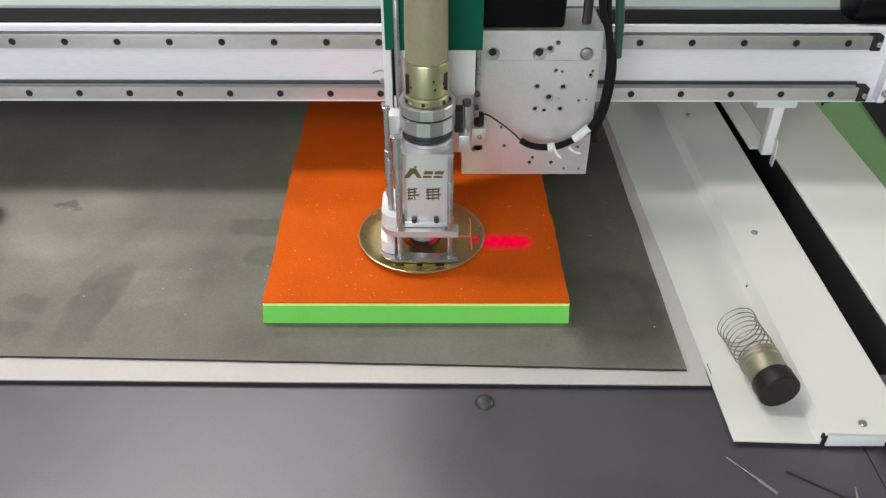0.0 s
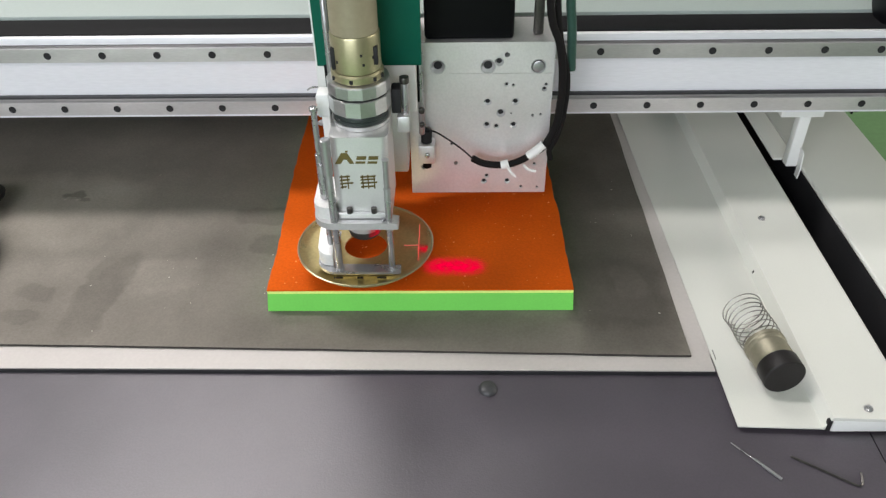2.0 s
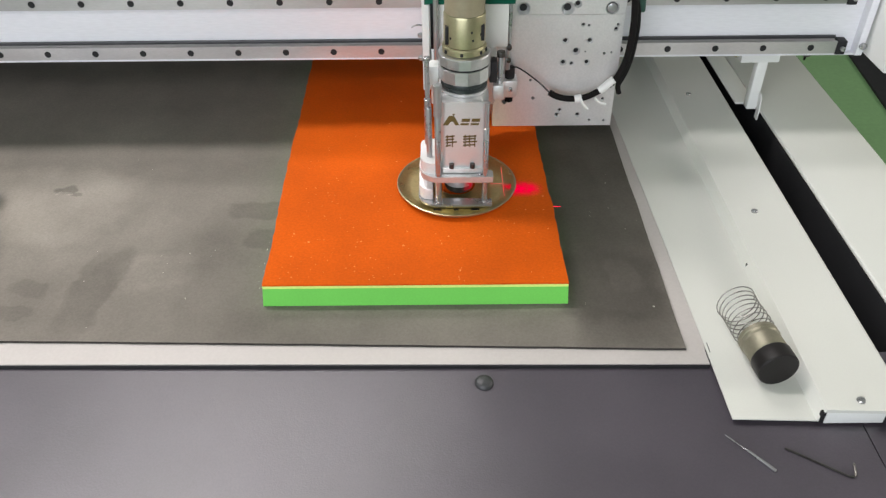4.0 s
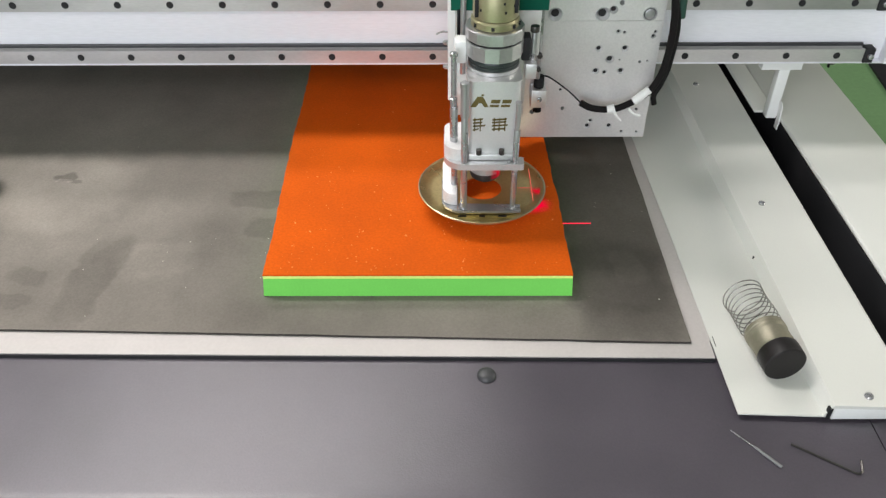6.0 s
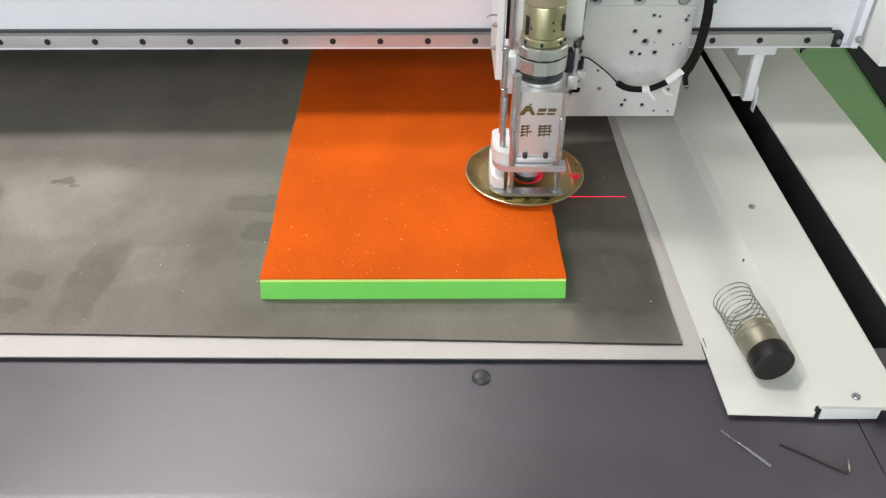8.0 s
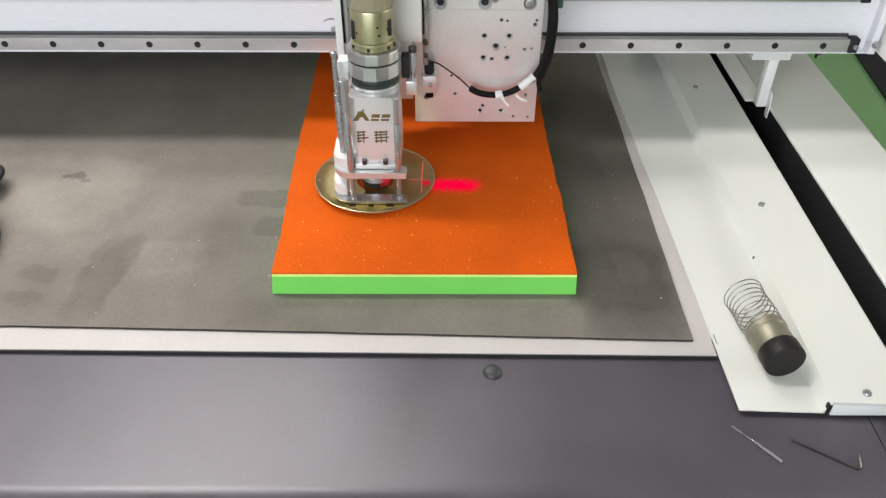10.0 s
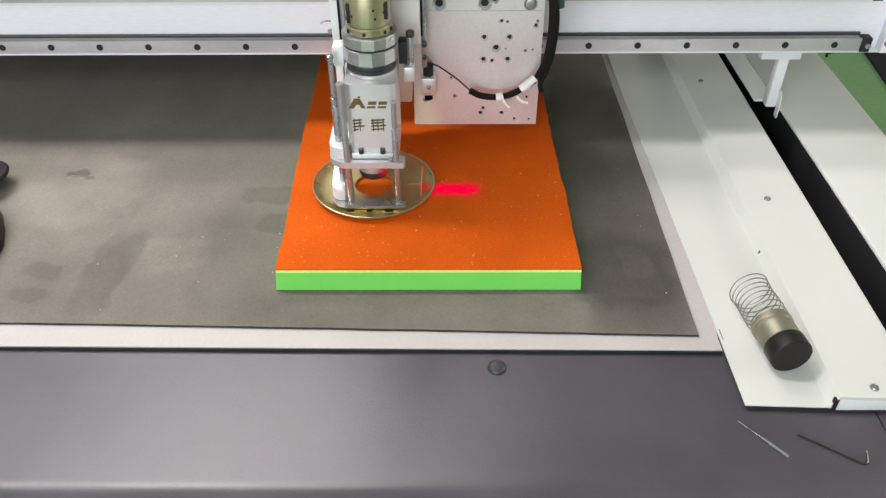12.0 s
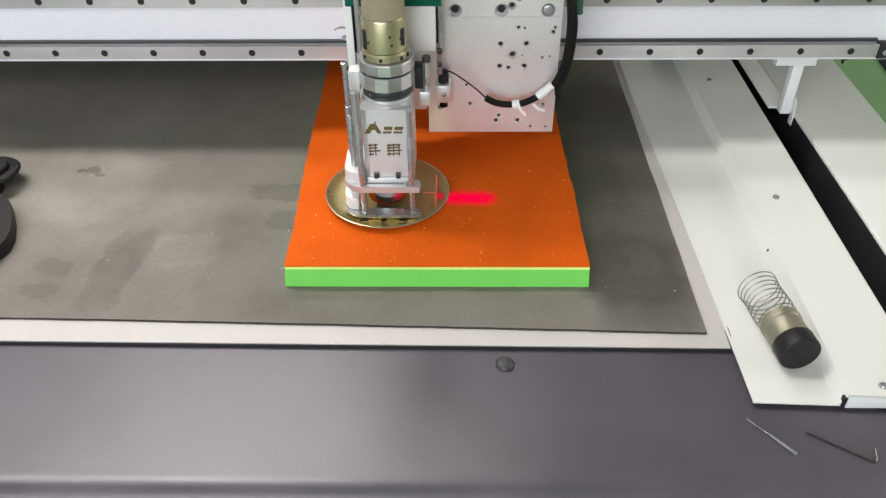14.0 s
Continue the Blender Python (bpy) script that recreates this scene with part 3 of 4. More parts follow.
    part("slot_cover", box(0.4190, 0.4462, 0.064, 1.10, 0.0118, 0.0156, 0.0012), DECK_PAINT, gan, "ivory sheet cover sliding in the slot")
    part("slot_slider", box(0.412, 0.441, 0.02, 0.10, -0.042, -0.018, 0.003), BLACK, gan, "black slider in the slot")
    part("beam_hook", box(0.4945, 0.4970, 0.058, 0.062, 0.080, 0.1142, 0.001), BLACK, gan)
    m = rod(0, 0, 0, 0.16, 0.028, seg=32, bevel=0.003)
    bmesh.ops.rotate(m, verts=m.verts, cent=(0, 0, 0), matrix=Matrix.Rotation(radians(90), 3, "Y"))
    bmesh.ops.translate(m, verts=m.verts, vec=(0.475, 0.036, 0.232))
    part("drive_motor", m, BLACK, gan, "black drive motor")
    return gan


# ---- the carriage: origin at its centre bore, rail face and table level ----
def carriage():
    car = thing("tool_carriage", "milled aluminium carriage plate with bores, motor and cables", "tool carriage")
    low_holes = [(-0.0134, 0.1744, 0.0038, 0.0020), (0.0145, 0.1744, 0.0038, 0.0020), (0.0, 0.1618, 0.0046, 0.0030), (-0.0137, 0.1482, 0.0038, 0.0020), (0.0135, 0.1482, 0.0038, 0.0020),
                 (-0.0040, 0.1468, 0.0030, 0.0010), (0.0105, 0.1612, 0.0012, 0.0006), (0.0325, 0.1590, 0.0016), (0.0405, 0.1600, 0.0013, 0.0012), (-0.0457, 0.1029, 0.0022), (-0.0154, 0.0800, 0.0034, 0.0018),
                 (-0.0125, 0.0868, 0.0028, 0.0012), (0.0095, 0.0800, 0.0034, 0.0018), (0.0246, 0.0725, 0.0020, 0.0014), (0.0420, 0.0718, 0.0018, 0.0014), (-0.0795, 0.0985, 0.0030),
                 (-0.0500, 0.1260, 0.0022, 0.0008), (0.0375, 0.1010, 0.0022, 0.0016), (0.0440, 0.1930, 0.0020, 0.0014), (0.0425, 0.1880, 0.0026, 0.0022), (0.0050, 0.1935, 0.0026, 0.0010), (0.0115, 0.1925, 0.0018, 0.0012)]
    part("lower_plate", pierced([(-0.0930, 0.0655), (0.0506, 0.0655), (0.0506, 0.2050), (-0.0930, 0.2050)], low_holes, -0.085, -0.035),
         [ALU_PLATE, PIT, BRIGHT], car, "bored aluminium plate")
    top_holes = [(-0.0629, 0.2125, 0.0070, 0.004), (-0.0139, 0.2125, 0.0070, 0.004), (0.0351, 0.2125, 0.0070, 0.006), (-0.0031, 0.2172, 0.0044, 0.003), (0.0044, 0.2246, 0.0026)]
    part("upper_plate", pierced([(-0.0930, 0.2054), (0.0507, 0.2054), (0.0507, 0.2375), (-0.0930, 0.2375)], top_holes, -0.0852, -0.022),
         [ALU_PLATE, PIT, BRIGHT], car, "aluminium plate with counterbored bolts")
    ring_me = None
    for x in (-0.0629, -0.0139, 0.0351):
        if ring_me is None:
            ring = turned([(0.0070, 0.0), (0.0078, 0.0), (0.0076, 0.0005), (0.0070, 0.0005), (0.0070, 0.0)], seg=28)
            bmesh.ops.rotate(ring, verts=ring.verts, cent=(0, 0, 0), matrix=Matrix.Rotation(radians(90), 3, "X"))
            ring_me = mesh_of("counterbore", ring, BRIGHT)
        o = new("counterbore", ring_me)
        o.parent, o.matrix_basis = car, pose(x, -0.0852, 0.2125)
    bolt = rod(0, 0, 0, 0.004, 0.0055, seg=20)
    bmesh.ops.rotate(bolt, verts=bolt.verts, cent=(0, 0, 0), matrix=Matrix.Rotation(radians(90), 3, "X"))
    bmesh.ops.translate(bolt, verts=bolt.verts, vec=(0.0351, -0.0815, 0.2125))
    part("bolt_head", bolt, STEEL, car)
    for k in range(6):
        stud = rod(0, 0, 0, 0.0016, 0.0016, seg=12, bevel=0.0003)
        bmesh.ops.rotate(stud, verts=stud.verts, cent=(0, 0, 0), matrix=Matrix.Rotation(radians(90), 3, "Y"))
        bmesh.ops.translate(stud, verts=stud.verts, vec=(0.0500, -0.068, 0.118 + 0.0135 * k))
        part("side_screw", stud, DARK_STEEL, car)
    for zz, rr in ((0.1785, 0.0030), (0.1630, 0.0024)):
        bolt = rod(0, 0, 0, 0.005, rr, seg=14)
        bmesh.ops.rotate(bolt, verts=bolt.verts, cent=(0, 0, 0), matrix=Matrix.Rotation(radians(90), 3, "X"))
        bmesh.ops.translate(bolt, verts=bolt.verts, vec=(-0.0790, -0.1075, zz))
        part("slide_bolt", bolt, DARK_STEEL, car)
    part("slide_block", box(-0.085, 0.045, -0.0345, -0.0012, 0.112, 0.2035, 0.002), STEEL, car)
    part("servo_motor", box(-0.0755, 0.0105, -0.080, -0.006, 0.2378, 0.36, 0.004, 3), BLACK, car, "glossy black servo motor")
    part("cable_post", box(0.030, 0.0395, -0.070, -0.062, 0.2378, 0.33, 0.002), DARK_STEEL, car)
    # upright slide that carries the head
    part("slide_column", box(-0.1660, -0.0825, -0.130, -0.0360, 0.1870, 0.40, 0.002), WHITE_PAINT, car, "white slide housing")
    part("slide_bracket", box(-0.1660, -0.0935, -0.122, -0.0360, 0.1150, 0.1868, 0.002), BODY_ALU, car)
    part("side_cheek", box(-0.1745, -0.1665, -0.126, -0.030, 0.1350, 0.40, 0.0015), WHITE_PAINT, car, "white side cheek plate")
    part("cover", box(-0.1715, -0.0765, -0.1335, -0.1305, 0.2365, 0.40, 0.0008), GREEN_COVER, car, "dark green enamel cover")
    part("side_catch", tube(smooth_line([(-0.1745, -0.120, 0.2090), (-0.1790, -0.121, 0.2098), (-0.1830, -0.121, 0.2088), (-0.1860, -0.121, 0.2068)]), 0.0009, 8), STEEL, car)
    for zz in (0.1985, 0.1720):
        nut = turned([(0.0032, -0.0016), (0.0036, -0.0010), (0.0036, 0.0010), (0.0030, 0.0016)], -0.1760, -0.121, 14)
        part("cheek_nut", nut, STEEL, car).location = (0, 0, zz)
    part("gas_rod", rod(-0.0795, -0.105, 0.150, 0.236, 0.0030), STEEL, car)
    # black boxes stand in for shade in the gap and beside the guide bar
    part("dark_gap", box(-0.0865, -0.0805, -0.112, -0.086, 0.188, 0.236, 0.001), BLACK, car)
    part("guide_bar", rod(-0.1595, -0.137, 0.172, 0.30, 0.0028), STEEL, car)
    part("guide_shade", box(-0.1655, -0.1605, -0.134, -0.1305, 0.188, 0.238, 0.0005), BLACK, car)
    sens = part("sensor_block", box(-0.0840, -0.0672, -0.104, -0.0855, 0.1136, 0.1347, 0.001), ALU_PLATE, car, "small aluminium sensor block")
    part("sensor_bolt", rod(-0.0756, -0.095, 0.1348, 0.148, 0.0056), RUBBER, sens, "black rubber bolt")
    part("sensor_nut", rod(-0.0756, -0.095, 0.105, 0.1135, 0.0052, seg=6), BLACK, sens)
    pin = rod(0, 0, 0, 0.003, 0.0026, seg=14)
    bmesh.ops.rotate(pin, verts=pin.verts, cent=(0, 0, 0), matrix=Matrix.Rotation(radians(90), 3, "X"))
    bmesh.ops.translate(pin, verts=pin.verts, vec=(-0.0750, -0.1035, 0.1245))
    part("sensor_pin", pin, STEEL, sens)
    y = -0.100
    main = smooth_line([(0.040, y, 0.36), (0.0395, y, 0.30), (0.0430, y, 0.265), (0.0525, y, 0.2392), (0.0575, y, 0.2026), (0.0555, y, 0.1605), (0.0465, y, 0.1350),
                        (0.0335, y, 0.1225), (0.0140, y, 0.1115), (-0.0028, y, 0.1095), (-0.0180, y, 0.1120), (-0.0285, y, 0.1177)])
    part("cable", tube(main, [0.0038 if i < 52 else 0.0037 for i in range(len(main))], 12), CABLE, car, "black braided cable loop")
    second = smooth_line([(0.047, y + 0.006, 0.36), (0.0475, y + 0.006, 0.29), (0.0530, y + 0.006, 0.2450), (0.0625, y + 0.004, 0.2050), (0.0615, y + 0.003, 0.1640), (0.0560, y + 0.002, 0.1400), (0.0505, y + 0.002, 0.1260), (0.0525, y + 0.002, 0.1150)])
    part("cable", tube(second, 0.0030, 12), CABLE, car, "black braided cable")
    third = smooth_line([(0.062, y + 0.012, 0.36), (0.0600, y + 0.012, 0.29), (0.0640, y + 0.012, 0.25), (0.0665, y + 0.012, 0.21)])
    part("cable", tube(third, 0.0045, 12), GREEN_CABLE, car, "dark green cable")
    thin = smooth_line([(-0.0285, y, 0.1177), (-0.0420, y, 0.1310), (-0.0600, y, 0.1450), (-0.0690, y, 0.1500), (-0.0756, -0.095, 0.1470)])
    part("thin_wire", tube(thin, 0.0009, 8), RUBBER, car, "thin black sensor wire")
    for (xa, za), (xb, zb), rr in (((0.0010, 0.1090), (0.0095, 0.1110), 0.0056), ((0.0290, 0.1195), (0.0445, 0.1340), 0.0053)):
        wrap = smooth_line([(xa, y, za), ((xa + xb) / 2, y, (za + zb) / 2 - 0.0004), (xb, y, zb)], 5)
        part("cable_tie", tube(wrap, [rr * (0.88 + 0.12 * math.sin(3.1 * i)) for i in range(len(wrap))], 14), WHITE_TIE, car, "white nylon cable tie")
    for knots in ([(0.0080, y - 0.005, 0.1100), (0.0115, y - 0.008, 0.1050), (0.0160, y - 0.009, 0.1005)], [(0.0240, y - 0.004, 0.1120), (0.0300, y - 0.007, 0.1075), (0.0370, y - 0.006, 0.1050)]):
        part("tie_tail", tube(smooth_line(knots), 0.0016, 6), WHITE_TIE, car, "loose white tie end")
    return car


def lug_outline(x0, x1, y0, y1, neck, bar):
    """Plate outline: rounded towards x0; the front bar, bar deep, reaches on to x1, the rest ends at neck."""
    out = rounded(x0, x1, y0, y1, (0.020, 0.002, 0, 0.012), 8)
    corner = out.index((x1, y1))
    return [*out[:corner], (x1, y0 + bar), (neck, y0 + bar + 0.002), (neck, y1), *out[corner + 1:]]


# ---- the knife head: same origin as the carriage, moves up and down ----
def cutting_head():
    head = thing("oscillating_knife", "aluminium oscillating knife unit with a khaki rubber hose", "knife tool")
    part("hose", turned([(0.0202, 0.2450), (0.0202, 0.2730), (0.0198, 0.30), (0.0194, 0.42)], AX, AY), KHAKI, head, "khaki rubber hose")
    part("collar", turned([(0.0206, 0.2120), (0.0212, 0.2126), (0.0212, 0.2430), (0.0206, 0.2446), (0.0170, 0.2448)], AX, AY), OLIVE_METAL, head, "champagne metal sleeve")
    part("sleeve_slot", box(AX - 0.0196, AX - 0.0162, AY - 0.0140, AY - 0.0080, 0.2150, 0.2340, 0.0004), PIT, head, "dark keyway slot in the sleeve")
    part("sleeve_slot", box(AX + 0.0162, AX + 0.0196, AY - 0.0140, AY - 0.0080, 0.2190, 0.2350, 0.0004), PIT, head, "dark keyway slot in the sleeve")
    for ang, zz in ((228, 0.2225), (288, 0.2300), (292, 0.2215), (318, 0.2260)):
        x, yy = AX + 0.0212 * math.cos(radians(ang)), AY + 0.0212 * math.sin(radians(ang))
        part("sleeve_hole", turned([(0.0001, -0.0011), (0.0011, -0.0011), (0.0011, 0.0011), (0.0001, 0.0011)], x, yy + 0.0004, 10), PIT, head).location = (0, 0, zz)
    part("neck_ring", turned([(0.0215, 0.2035), (0.0228, 0.2045), (0.0228, 0.2100), (0.0214, 0.2118), (0.0150, 0.2119)], AX, AY), OLIVE_METAL, head)
    for ang in (215, 262, 315, 340):
        x, yy = AX + 0.0229 * math.cos(radians(ang)), AY + 0.0229 * math.sin(radians(ang))
        part("set_screw", turned([(0.0001, -0.0016), (0.0016, -0.0016), (0.0016, 0.0016), (0.0001, 0.0016)], x, yy + 0.0003, 10), PIT, head).location = (0, 0, 0.2072)
    part("clamp_ring", turned([(0.0272, 0.1920), (0.0278, 0.1926), (0.0278, 0.2022), (0.0270, 0.2032), (0.0160, 0.2033)], AX, AY, 14), RING_METAL, head, "bright split clamp ring", False)
    part("clamp_gap", turned([(0.0258, 0.1900), (0.0258, 0.1922)], AX, AY), PIT, head, "dark clamp joint")
    part("lower_ring", turned([(0.0268, 0.1750), (0.0276, 0.1757), (0.0276, 0.1892), (0.0270, 0.1898), (0.0160, 0.1899)], AX, AY, 13), RING_METAL, head, "bright machined ring", False)
    part("black_ring", turned([(0.0242, 0.1655), (0.0246, 0.1660), (0.0246, 0.1690), (0.0240, 0.1694), (0.0240, 0.1702), (0.0246, 0.1706), (0.0246, 0.1738), (0.0240, 0.1748), (0.0150, 0.1749)], AX, AY), RING_RUBBER, head, "black rubber ring")
    part("collar_base", turned([(0.0238, 0.1610), (0.0250, 0.1615), (0.0250, 0.1650), (0.0150, 0.1654)], AX, AY), BRIGHT, head)
    shell = extruded(rounded(-0.1565, -0.1050, -0.2040, -0.1450, (0.007, 0.007, 0.004, 0.004), 5), "z", 0.0772, 0.1610, 0.0008)
    part("housing", shell, BODY_ALU, head, "bead-blasted aluminium housing")
    # printed mark: plain olive shapes in two rows
    yf = -0.2043

    def stroke(outline):
        return part("mark_stroke", extruded(outline, "y", yf, yf + 0.0006), LOGO_INK, head, "olive printed mark")

    stroke([(-0.1532, 0.1348), (-0.1478, 0.1348), (-0.1452, 0.1390), (-0.1424, 0.1390), (-0.1400, 0.1348), (-0.1358, 0.1348), (-0.1414, 0.1458), (-0.1468, 0.1458)])
    stroke([(-0.1434, 0.1464), (-0.1410, 0.1464), (-0.1404, 0.1482), (-0.1428, 0.1482)])
    for x0 in (-0.1350, -0.1244):
        stroke([(x0, 0.1348), (x0 + 0.0086, 0.1348), (x0 + 0.0092, 0.1372), (x0 + 0.0006, 0.1372)])
        stroke([(x0 + 0.0010, 0.1388), (x0 + 0.0096, 0.1388), (x0 + 0.0105, 0.1425), (x0 + 0.0019, 0.1425)])
    for x0, zs in ((-0.1500, ((0.1205, 0.0090), (0.1170, 0.0085), (0.1135, 0.0115), (0.1095, 0.0050))), (-0.1315, ((0.1205, 0.0135), (0.1175, 0.0130), (0.1140, 0.0145), (0.1100, 0.0125)))):
        for z, w in zs:
            stroke([(x0 - 0.0006, z - 0.0005), (x0 + w, z + 0.0004), (x0 + w + 0.0003, z + 0.0021), (x0, z + 0.0013)])
        for dx in (0.0008, 0.0062) if x0 < -0.14 else (0.0012, 0.0060, 0.0115):
            stroke([(x0 + dx, 0.1085), (x0 + dx + 0.0012, 0.1085), (x0 + dx + 0.0012, 0.1230), (x0 + dx, 0.1230)])
    part("foot_bar", box(-0.1540, -0.1075, -0.2080, -0.2042, 0.0775, 0.0835, 0.0008), BODY_ALU, head)
    for x in (-0.1440, -0.1215):
        s = turned([(0.0001, -0.0002), (0.0027, -0.0002), (0.0027, 0.0052), (0.0001, 0.0052)], x, -0.2062, 14)
        o = part("housing_screw", s, DARK_STEEL, head, "dark socket screw")
        o.location = (0, 0, 0.0836)
    plate = extruded(lug_outline(-0.1785, -0.0990, -0.2150, -0.1480, -0.1060, 0.013), "z", 0.0700, 0.0768, 0.0008)
    part("clamp_plate", plate, BRIGHT, head, "machined aluminium clamp plate")
    part("clamp_screw", rod(-0.1135, -0.2105, 0.0769, 0.0790, 0.0024, seg=14), STEEL, head)
    part("side_block", extruded(rounded(-0.1780, -0.1585, -0.2080, -0.1550, (0.014, 0, 0, 0.010), 8), "z", 0.0769, 0.0900, 0.0012), SIDE_ALU, head, "pale aluminium side block")
    part("chuck", turned([(0.0150, 0.0476), (0.0168, 0.0482), (0.0172, 0.0500), (0.0172, 0.0684)], CX, AY - 0.006), BRIGHT, head, "bright knife chuck")
    part("chuck_skirt", turned([(0.0110, 0.0392), (0.0150, 0.0400), (0.0160, 0.0430), (0.0160, 0.0474)], CX, AY - 0.006), DARK_STEEL, head, "dark steel chuck end")
    part("chuck_ring", turned([(0.0100, 0.0370), (0.0120, 0.0375), (0.0120, 0.0390), (0.0090, 0.0391)], CX, AY - 0.006), RUBBER, head, "black chuck ring")
    part("blade", box(CX - 0.0022, CX + 0.0022, AY - 0.0066, AY - 0.0058, 0.030, 0.048, 0.0001, 1), STEEL, head, "thin steel blade")
    part("laser_spot", turned([(0.0174, 0.0440), (0.0176, 0.0600)], CX, AY - 0.006), LASER_DIM, head, "red laser light on the chuck")
    # connector and clamp lever at the back
    part("plug", box(-0.1035, -0.0950, -0.165, -0.150, 0.1630, 0.1870, 0.0015), RUBBER, head, "black connector plug")
    part("lever", rod(-0.0915, -0.158, 0.1520, 0.1930, 0.0028), STEEL, head)
    part("lever_head", rod(-0.0915, -0.158, 0.1900, 0.1960, 0.0044), DARK_STEEL, head)
    part("lever_base", box(-0.0990, -0.0880, -0.166, -0.150, 0.1440, 0.1600, 0.001), BODY_ALU, head)
    part("ear", box(-0.1685, -0.1565, -0.178, -0.160, 0.1660, 0.1890, 0.003), WHITE_PAINT, head)
    return head


# ---- the presser foot: hangs on its guide rods below the head ----
def presser_foot():
    foot = thing("presser_foot", "brass pressure dish with aluminium foot and steel guide rods", "presser foot")
    cx, cy = -0.1378, -0.1645
    dish = turned([(0.0215, 0.0345), (0.0520, 0.0336), (0.0625, 0.0346), (0.0668, 0.0376), (0.0680, 0.0378), (0.0650, 0.0334), (0.0590, 0.0322), (0.0215, 0.0328), (0.0215, 0.0345)], cx, cy, 80)
    part("dish", dish, BRASS, foot, "worn brass pressure dish with raised rim")
    rim = turned([(0.0668, 0.0374), (0.0678, 0.0370), (0.0690, 0.0376), (0.0690, 0.0384), (0.0680, 0.0389), (0.0670, 0.0384), (0.0668, 0.0374)], cx, cy, 80)
    part("rim", rim, OLIVE_METAL, foot, "bright rolled brass rim")
    part("foot_plate", extruded(lug_outline(-0.1810, -0.0995, -0.2165, -0.1500, -0.1640, 0.0115), "z", 0.0392, 0.0418, 0.0006), STEEL, foot, "machined aluminium foot bar")
    part("foot_spacer", extruded(rounded(-0.1770, -0.1050, -0.2120, -0.2020, (0.016, 0.002, 0.002, 0.002), 6), "z", 0.0346, 0.0364), BRASS, foot)
    block = extruded(rounded(-0.1800, -0.1650, -0.2070, -0.1550, (0.012, 0, 0, 0.010), 8), "z", 0.0419, 0.0560)
    for v in block.verts:  # the top slopes down towards the front
        if v.co.z > 0.05:
            v.co.z += 0.012 * (v.co.y + 0.2070) / 0.052
    part("foot_block", finish(block, 0.0012), SIDE_ALU, foot, "pale rounded aluminium side block")
    for x, yy, z1, r in ((-0.1585, -0.2110, 0.1500, 0.0034), (-0.1078, -0.2110, 0.1350, 0.0031), (-0.1680, -0.1920, 0.1500, 0.0032)):
        part("guide_rod", rod(x, yy, 0.0420, z1, r), STEEL, foot, "polished steel guide rod")
    part("rod_sleeve", turned([(0.0038, 0.1490), (0.0042, 0.1495), (0.0042, 0.1800), (0.0048, 0.1806), (0.0048, 0.1845), (0.0036, 0.1855)], -0.1585, -0.2110, 20), STEEL, foot, "bright rod sleeve")
    part("rod_sleeve", turned([(0.0034, 0.1050), (0.0036, 0.1056), (0.0036, 0.1580), (0.0026, 0.1585), (0.0026, 0.2010), (0.0038, 0.2015), (0.0038, 0.2045), (0.0030, 0.2050)], -0.1690, -0.1900, 20), STEEL, foot, "bright rod sleeve")
    part("rod_sleeve", turned([(0.0034, 0.1345), (0.0026, 0.1350), (0.0026, 0.1640), (0.0034, 0.1645)], -0.1078, -0.2110, 16), STEEL, foot)
    for x in (-0.1585, -0.1078):
        part("foot_screw", rod(x + 0.0002, -0.2110, 0.0419, 0.0436, 0.0046, seg=18), STEEL, foot)
    for x, w in ((-0.139, 0.006), (-0.160, 0.009), (-0.118, 0.009)):
        part("foot_slot", box(x - w / 2, x + w / 2, -0.2176, -0.2160, 0.0348, 0.0360, 0), PIT, foot)
    # glowing sheets stand in for the red line-laser cross on the dish
    part("laser_smear", box(-0.0860, -0.0720, -0.182, -0.160, 0.0352, 0.0354, 0), LASER_SMEAR, foot, "red laser light on the brass dish")
    part("laser_line", box(-0.0842, -0.0836, -0.190, -0.130, 0.0352, 0.0356, 0), LASER_PALE, foot, "pale red laser line")
    part("laser_line", box(-0.0990, -0.0845, -0.1662, -0.1657, 0.0352, 0.0356, 0), LASER_PALE, foot, "pale red laser line")
    return foot


def laser_streaks():
    # thin glowing sheets stand in for laser light on foam and felt
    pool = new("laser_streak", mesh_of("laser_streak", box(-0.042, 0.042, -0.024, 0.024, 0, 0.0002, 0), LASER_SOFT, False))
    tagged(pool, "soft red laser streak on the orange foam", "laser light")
    line = new("laser_line", mesh_of("laser_line", box(-0.0385, 0.0295, -0.0005, 0.0005, 0, 0.0002, 0), LASER, False))
    tagged(line, "thin red laser line crossing the felt mat", "laser light")
    return pool, line


GANTRY, CARRIAGE, HEAD, FOOT = gantry(), carriage(), cutting_head(), presser_foot()
POOL, LINE = laser_streaks()


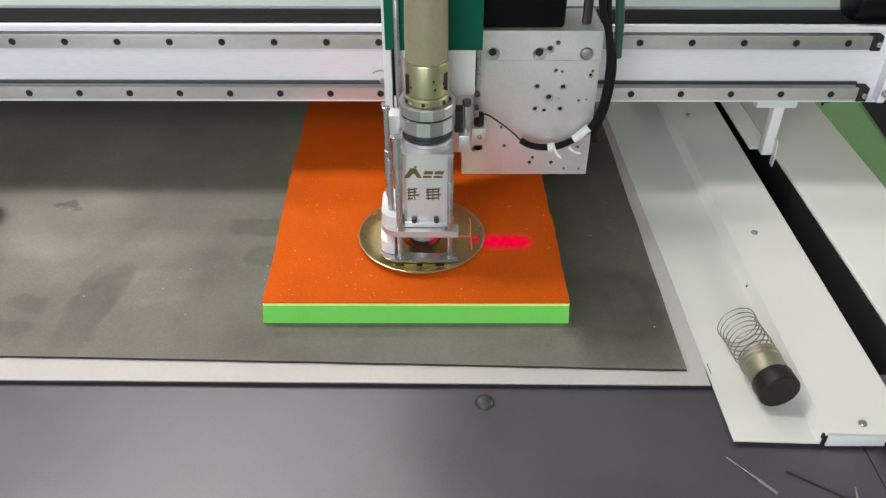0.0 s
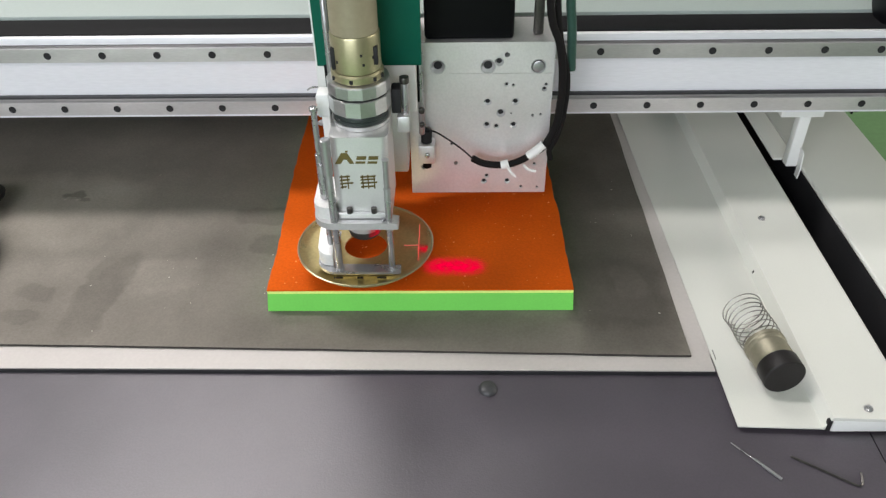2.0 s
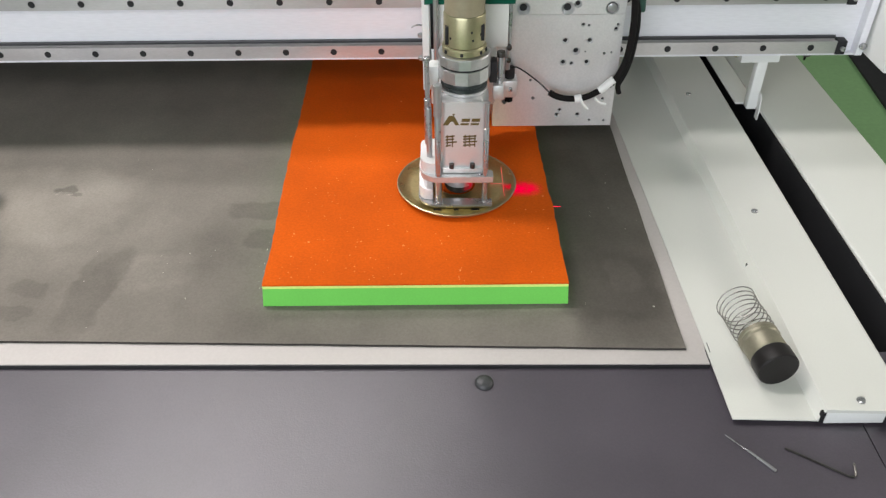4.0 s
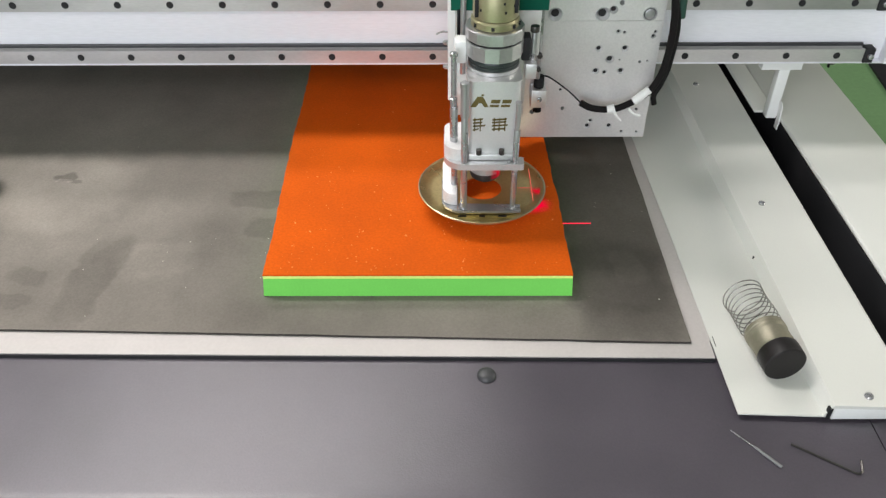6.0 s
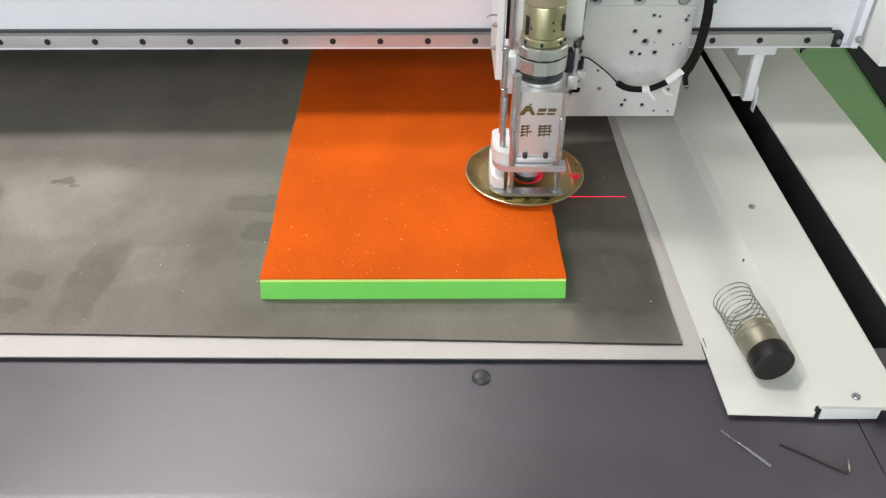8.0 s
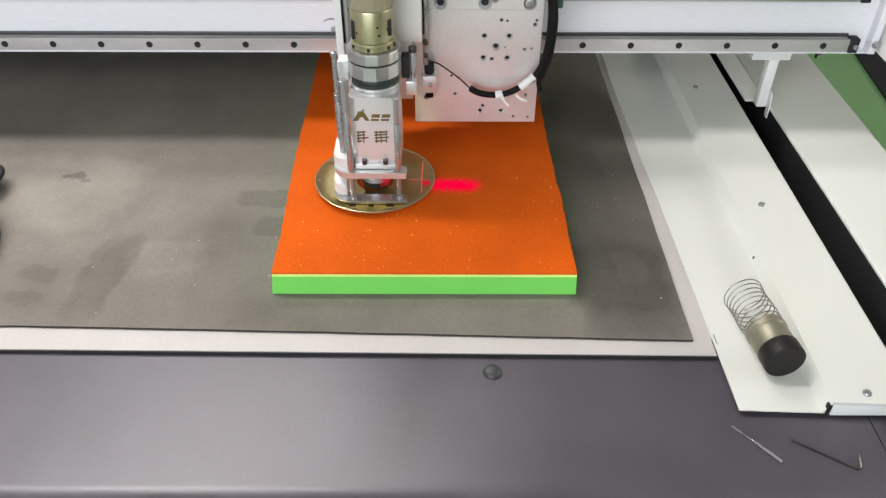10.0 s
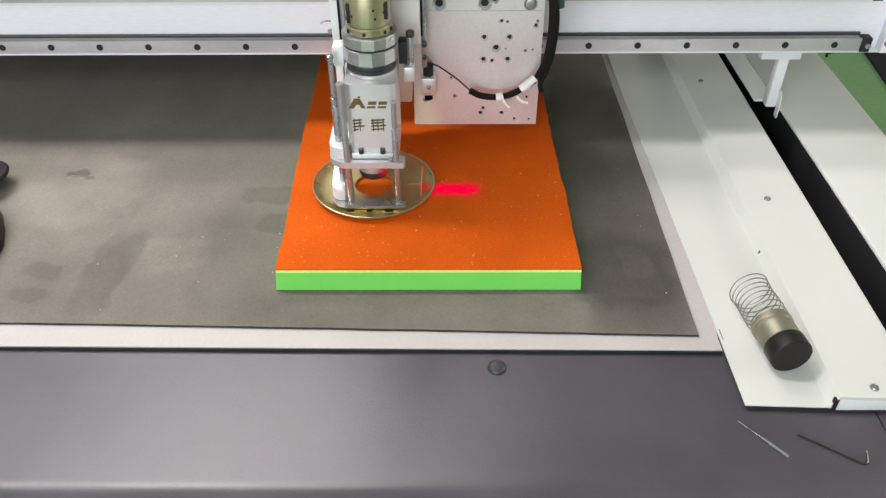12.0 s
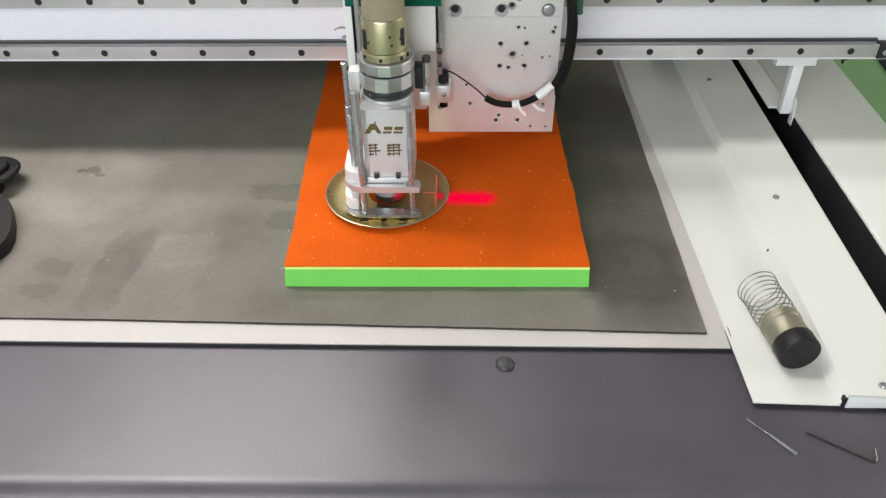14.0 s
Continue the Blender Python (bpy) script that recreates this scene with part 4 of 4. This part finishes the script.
# ---- loose things ----
def spring_plunger():
    ob = thing("spring_plunger", "coil spring plunger with brass collar and black rubber cap", "spring plunger")
    r = 0.0182
    pts = []
    turns = 8
    for k in range(turns * 28 + 1):
        a, f = 2 * math.pi * k / 28, k / (turns * 28)
        z = 0.040 + 0.054 * (f ** 0.8 if f > 0.06 else f * 0.6)
        rr = r * (1 + 0.06 * f + 0.03 * math.sin(7 * f))
        pts.append((rr * math.cos(a), rr * math.sin(a), z))
    part("spring", tube(pts, 0.00055, 6), WIRE, ob, "thin steel coil spring")
    part("collar", turned([(0.0176, 0.0170), (0.0180, 0.0176), (0.0180, 0.0345), (0.0186, 0.0352), (0.0190, 0.0372), (0.0184, 0.0380), (0.0184, 0.0396), (0.0190, 0.0402), (0.0188, 0.0440), (0.0178, 0.0448), (0.0150, 0.0448), (0.0150, 0.0420), (0.0001, 0.0420)], seg=40), DULL_BRASS, ob, "dull nickel-brass collar")
    part("cap", turned([(0.0001, 0.0006), (0.0176, 0.0002), (0.0188, 0.0010), (0.0190, 0.0022), (0.0190, 0.0160), (0.0184, 0.0169), (0.0120, 0.0169)], seg=44), CLAMP_BLACK, ob, "black rubber cap")
    return ob


plunger = spring_plunger()
plunger.matrix_basis = Matrix.Translation((0.3042, -0.1105, 0.0222)) @ pose(0, 0, 0, 0, 0, 7) @ pose(0, 0, 0, -91, 0, 0)

pin = new("scriber", mesh_of("scriber", tube([(0.2472, -0.1610, -0.0033), (0.2570, -0.1728, -0.0032), (0.2612, -0.1780, -0.0028), (0.2617, -0.1786, -0.0026), (0.2780, -0.1985, -0.0026)], [0.0005, 0.0006, 0.0008, 0.0013, 0.0014], 10), STEEL))
tagged(pin, "slim bright steel scriber lying on the grey cover", "tool")
key = smooth_line([(0.2935, -0.1755, -0.0030), (0.3100, -0.1865, -0.0030), (0.3270, -0.1978, -0.0030), (0.3350, -0.2030, -0.0030), (0.3390, -0.2045, -0.0030), (0.3418, -0.2020, -0.0028), (0.3432, -0.1975, -0.0022), (0.3445, -0.1925, -0.0020)], 6)
hexkey = new("hex_key", mesh_of("hex_key", tube(key, 0.0010, 6), DARK_STEEL))
tagged(hexkey, "dark steel hex key lying on the grey cover", "hex key")


def clamp():
    ob = thing("toggle_clamp", "black plastic clamp with a round knob on the mat", "clamp")
    part("arm", extruded([(-0.60, 0.022), (-0.516, 0.022), (-0.502, 0.027), (-0.492, 0.038), (-0.487, 0.054), (-0.489, 0.072), (-0.499, 0.098), (-0.514, 0.126), (-0.532, 0.142), (-0.60, 0.150)], "z", 0.0036, 0.0200, 0.004), CLAMP_BLACK, ob, "black moulded arm")
    part("knob", turned([(0.022, 0.0202), (0.030, 0.0215), (0.031, 0.0240), (0.029, 0.0262), (0.019, 0.0266), (0.019, 0.0310), (0.0175, 0.0325), (0.0001, 0.0326)], -0.5570, 0.181, 40), CLAMP_BLACK, ob, "stepped round black knob")
    part("post", rod(-0.5600, 0.168, 0.0036, 0.0214, 0.014), CLAMP_BLACK, ob)
    return ob


clamp()

# ---- travel: seconds, carriage x, gantry y, lift of the head, lift of the foot ----
RUN = [
    (0, 0.1188, 0.2712, 0, 0), (0.5, 0.1222, 0.2634, 0, 0), (1, 0.1219, 0.2249, 0, 0), (1.5, 0.0995, 0.2202, 0, 0), (1.6, 0.0910, 0.2185, 0, 0), (1.7, 0.0715, 0.2130, 0, 0), (1.8, 0.0580, 0.2075, 0.002, 0), (1.9, 0.0580, 0.2070, 0.026, 0.008),
    (2, 0.0595, 0.2072, 0.0415, 0.0200), (2.1, 0.0830, 0.2269, 0.0440, 0.0225), (2.2, 0.1640, 0.3290, 0.0410, 0.0185), (2.3, 0.1640, 0.3270, 0.018, 0.004), (2.4, 0.1625, 0.3255, 0, 0),
    (2.5, 0.1618, 0.3242, 0, 0), (3, 0.1505, 0.3210, 0, 0), (4.3, 0.1620, 0.3400, 0, 0), (5.3, 0.1760, 0.3310, 0, 0), (5.5, 0.1818, 0.3195, 0, 0), (5.7, 0.1770, 0.3090, 0.008, 0), (5.8, 0.1740, 0.3010, 0.032, 0.014), (5.9, 0.1800, 0.2905, 0.040, 0.020),
    (6, 0.1818, 0.2871, 0.0360, 0.0152), (6.1, 0.1800, 0.2870, 0.030, 0.009), (6.2, 0.1785, 0.2880, 0.008, 0.001), (6.3, 0.1750, 0.2900, 0, 0), (6.5, 0.1458, 0.2970, 0, 0),
    (7, 0.1471, 0.3541, 0, 0), (7.5, 0.2237, 0.3477, 0, 0), (8, 0.2412, 0.3458, 0, 0), (8.2, 0.2405, 0.3455, 0, 0), (8.5, 0.2180, 0.3430, 0, 0), (8.8, 0.1850, 0.3400, 0, 0), (9.0, 0.1625, 0.3375, 0, 0), (9.2, 0.1400, 0.3350, 0, 0), (9.45, 0.1120, 0.3315, 0, 0), (9.7, 0.0850, 0.3280, 0, 0), (10.3, 0.0385, 0.3221, 0, 0), (10.5, 0.0352, 0.3192, 0, 0),
    (11, 0.0296, 0.3302, 0, 0), (11.5, 0.0374, 0.3203, 0, 0), (11.6, 0.0390, 0.3190, 0.004, 0), (11.7, 0.0375, 0.3160, 0.037, 0.016), (11.8, 0.0410, 0.3130, 0.044, 0.026), (11.9, 0.0470, 0.3100, 0.032, 0.010),
    (12, 0.0509, 0.3084, 0.0190, 0), (12.1, 0.0509, 0.3110, 0.004, 0), (12.2, 0.0508, 0.3170, 0, 0), (12.4, 0.0508, 0.3370, 0.0005, 0), (12.5, 0.0506, 0.3400, 0.0035, 0), (12.6, 0.0506, 0.3400, 0.022, 0.004), (12.7, 0.0506, 0.3400, 0.042, 0.022),
    (12.8, 0.0505, 0.3400, 0.032, 0.008), (12.9, 0.0505, 0.3400, 0.015, 0.001), (13, 0.0504, 0.3399, 0.003, 0), (13.1, 0.0504, 0.3330, 0, 0), (13.2, 0.0505, 0.3230, 0, 0), (13.4, 0.0508, 0.3090, 0.003, 0), (13.5, 0.0509, 0.3086, 0.0213, 0.0010), (13.6, 0.0515, 0.3070, 0.042, 0.023),
    (13.7, 0.0540, 0.3020, 0.034, 0.012), (13.8, 0.0560, 0.2960, 0.018, 0.003), (13.9, 0.0575, 0.2900, 0.005, 0), (14, 0.0583, 0.2864, 0, 0),
]


def motions():
    walk(GANTRY, [(t, pose(0, y, 0)) for t, x, y, up, foot in RUN])
    walk(CARRIAGE, [(t, pose(x, y, 0)) for t, x, y, up, foot in RUN])
    walk(HEAD, [(t, pose(x, y, up)) for t, x, y, up, foot in RUN])
    walk(FOOT, [(t, pose(x, y, foot)) for t, x, y, up, foot in RUN])
    # the glowing streak stays on foam, then slips under the dish; line crosses felt
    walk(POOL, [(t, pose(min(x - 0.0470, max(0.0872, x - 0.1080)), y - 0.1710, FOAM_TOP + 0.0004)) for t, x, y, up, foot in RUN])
    walk(LINE, [(t, pose(x - 0.0440, y - 0.1690, 0.0040)) for t, x, y, up, foot in RUN])


motions()
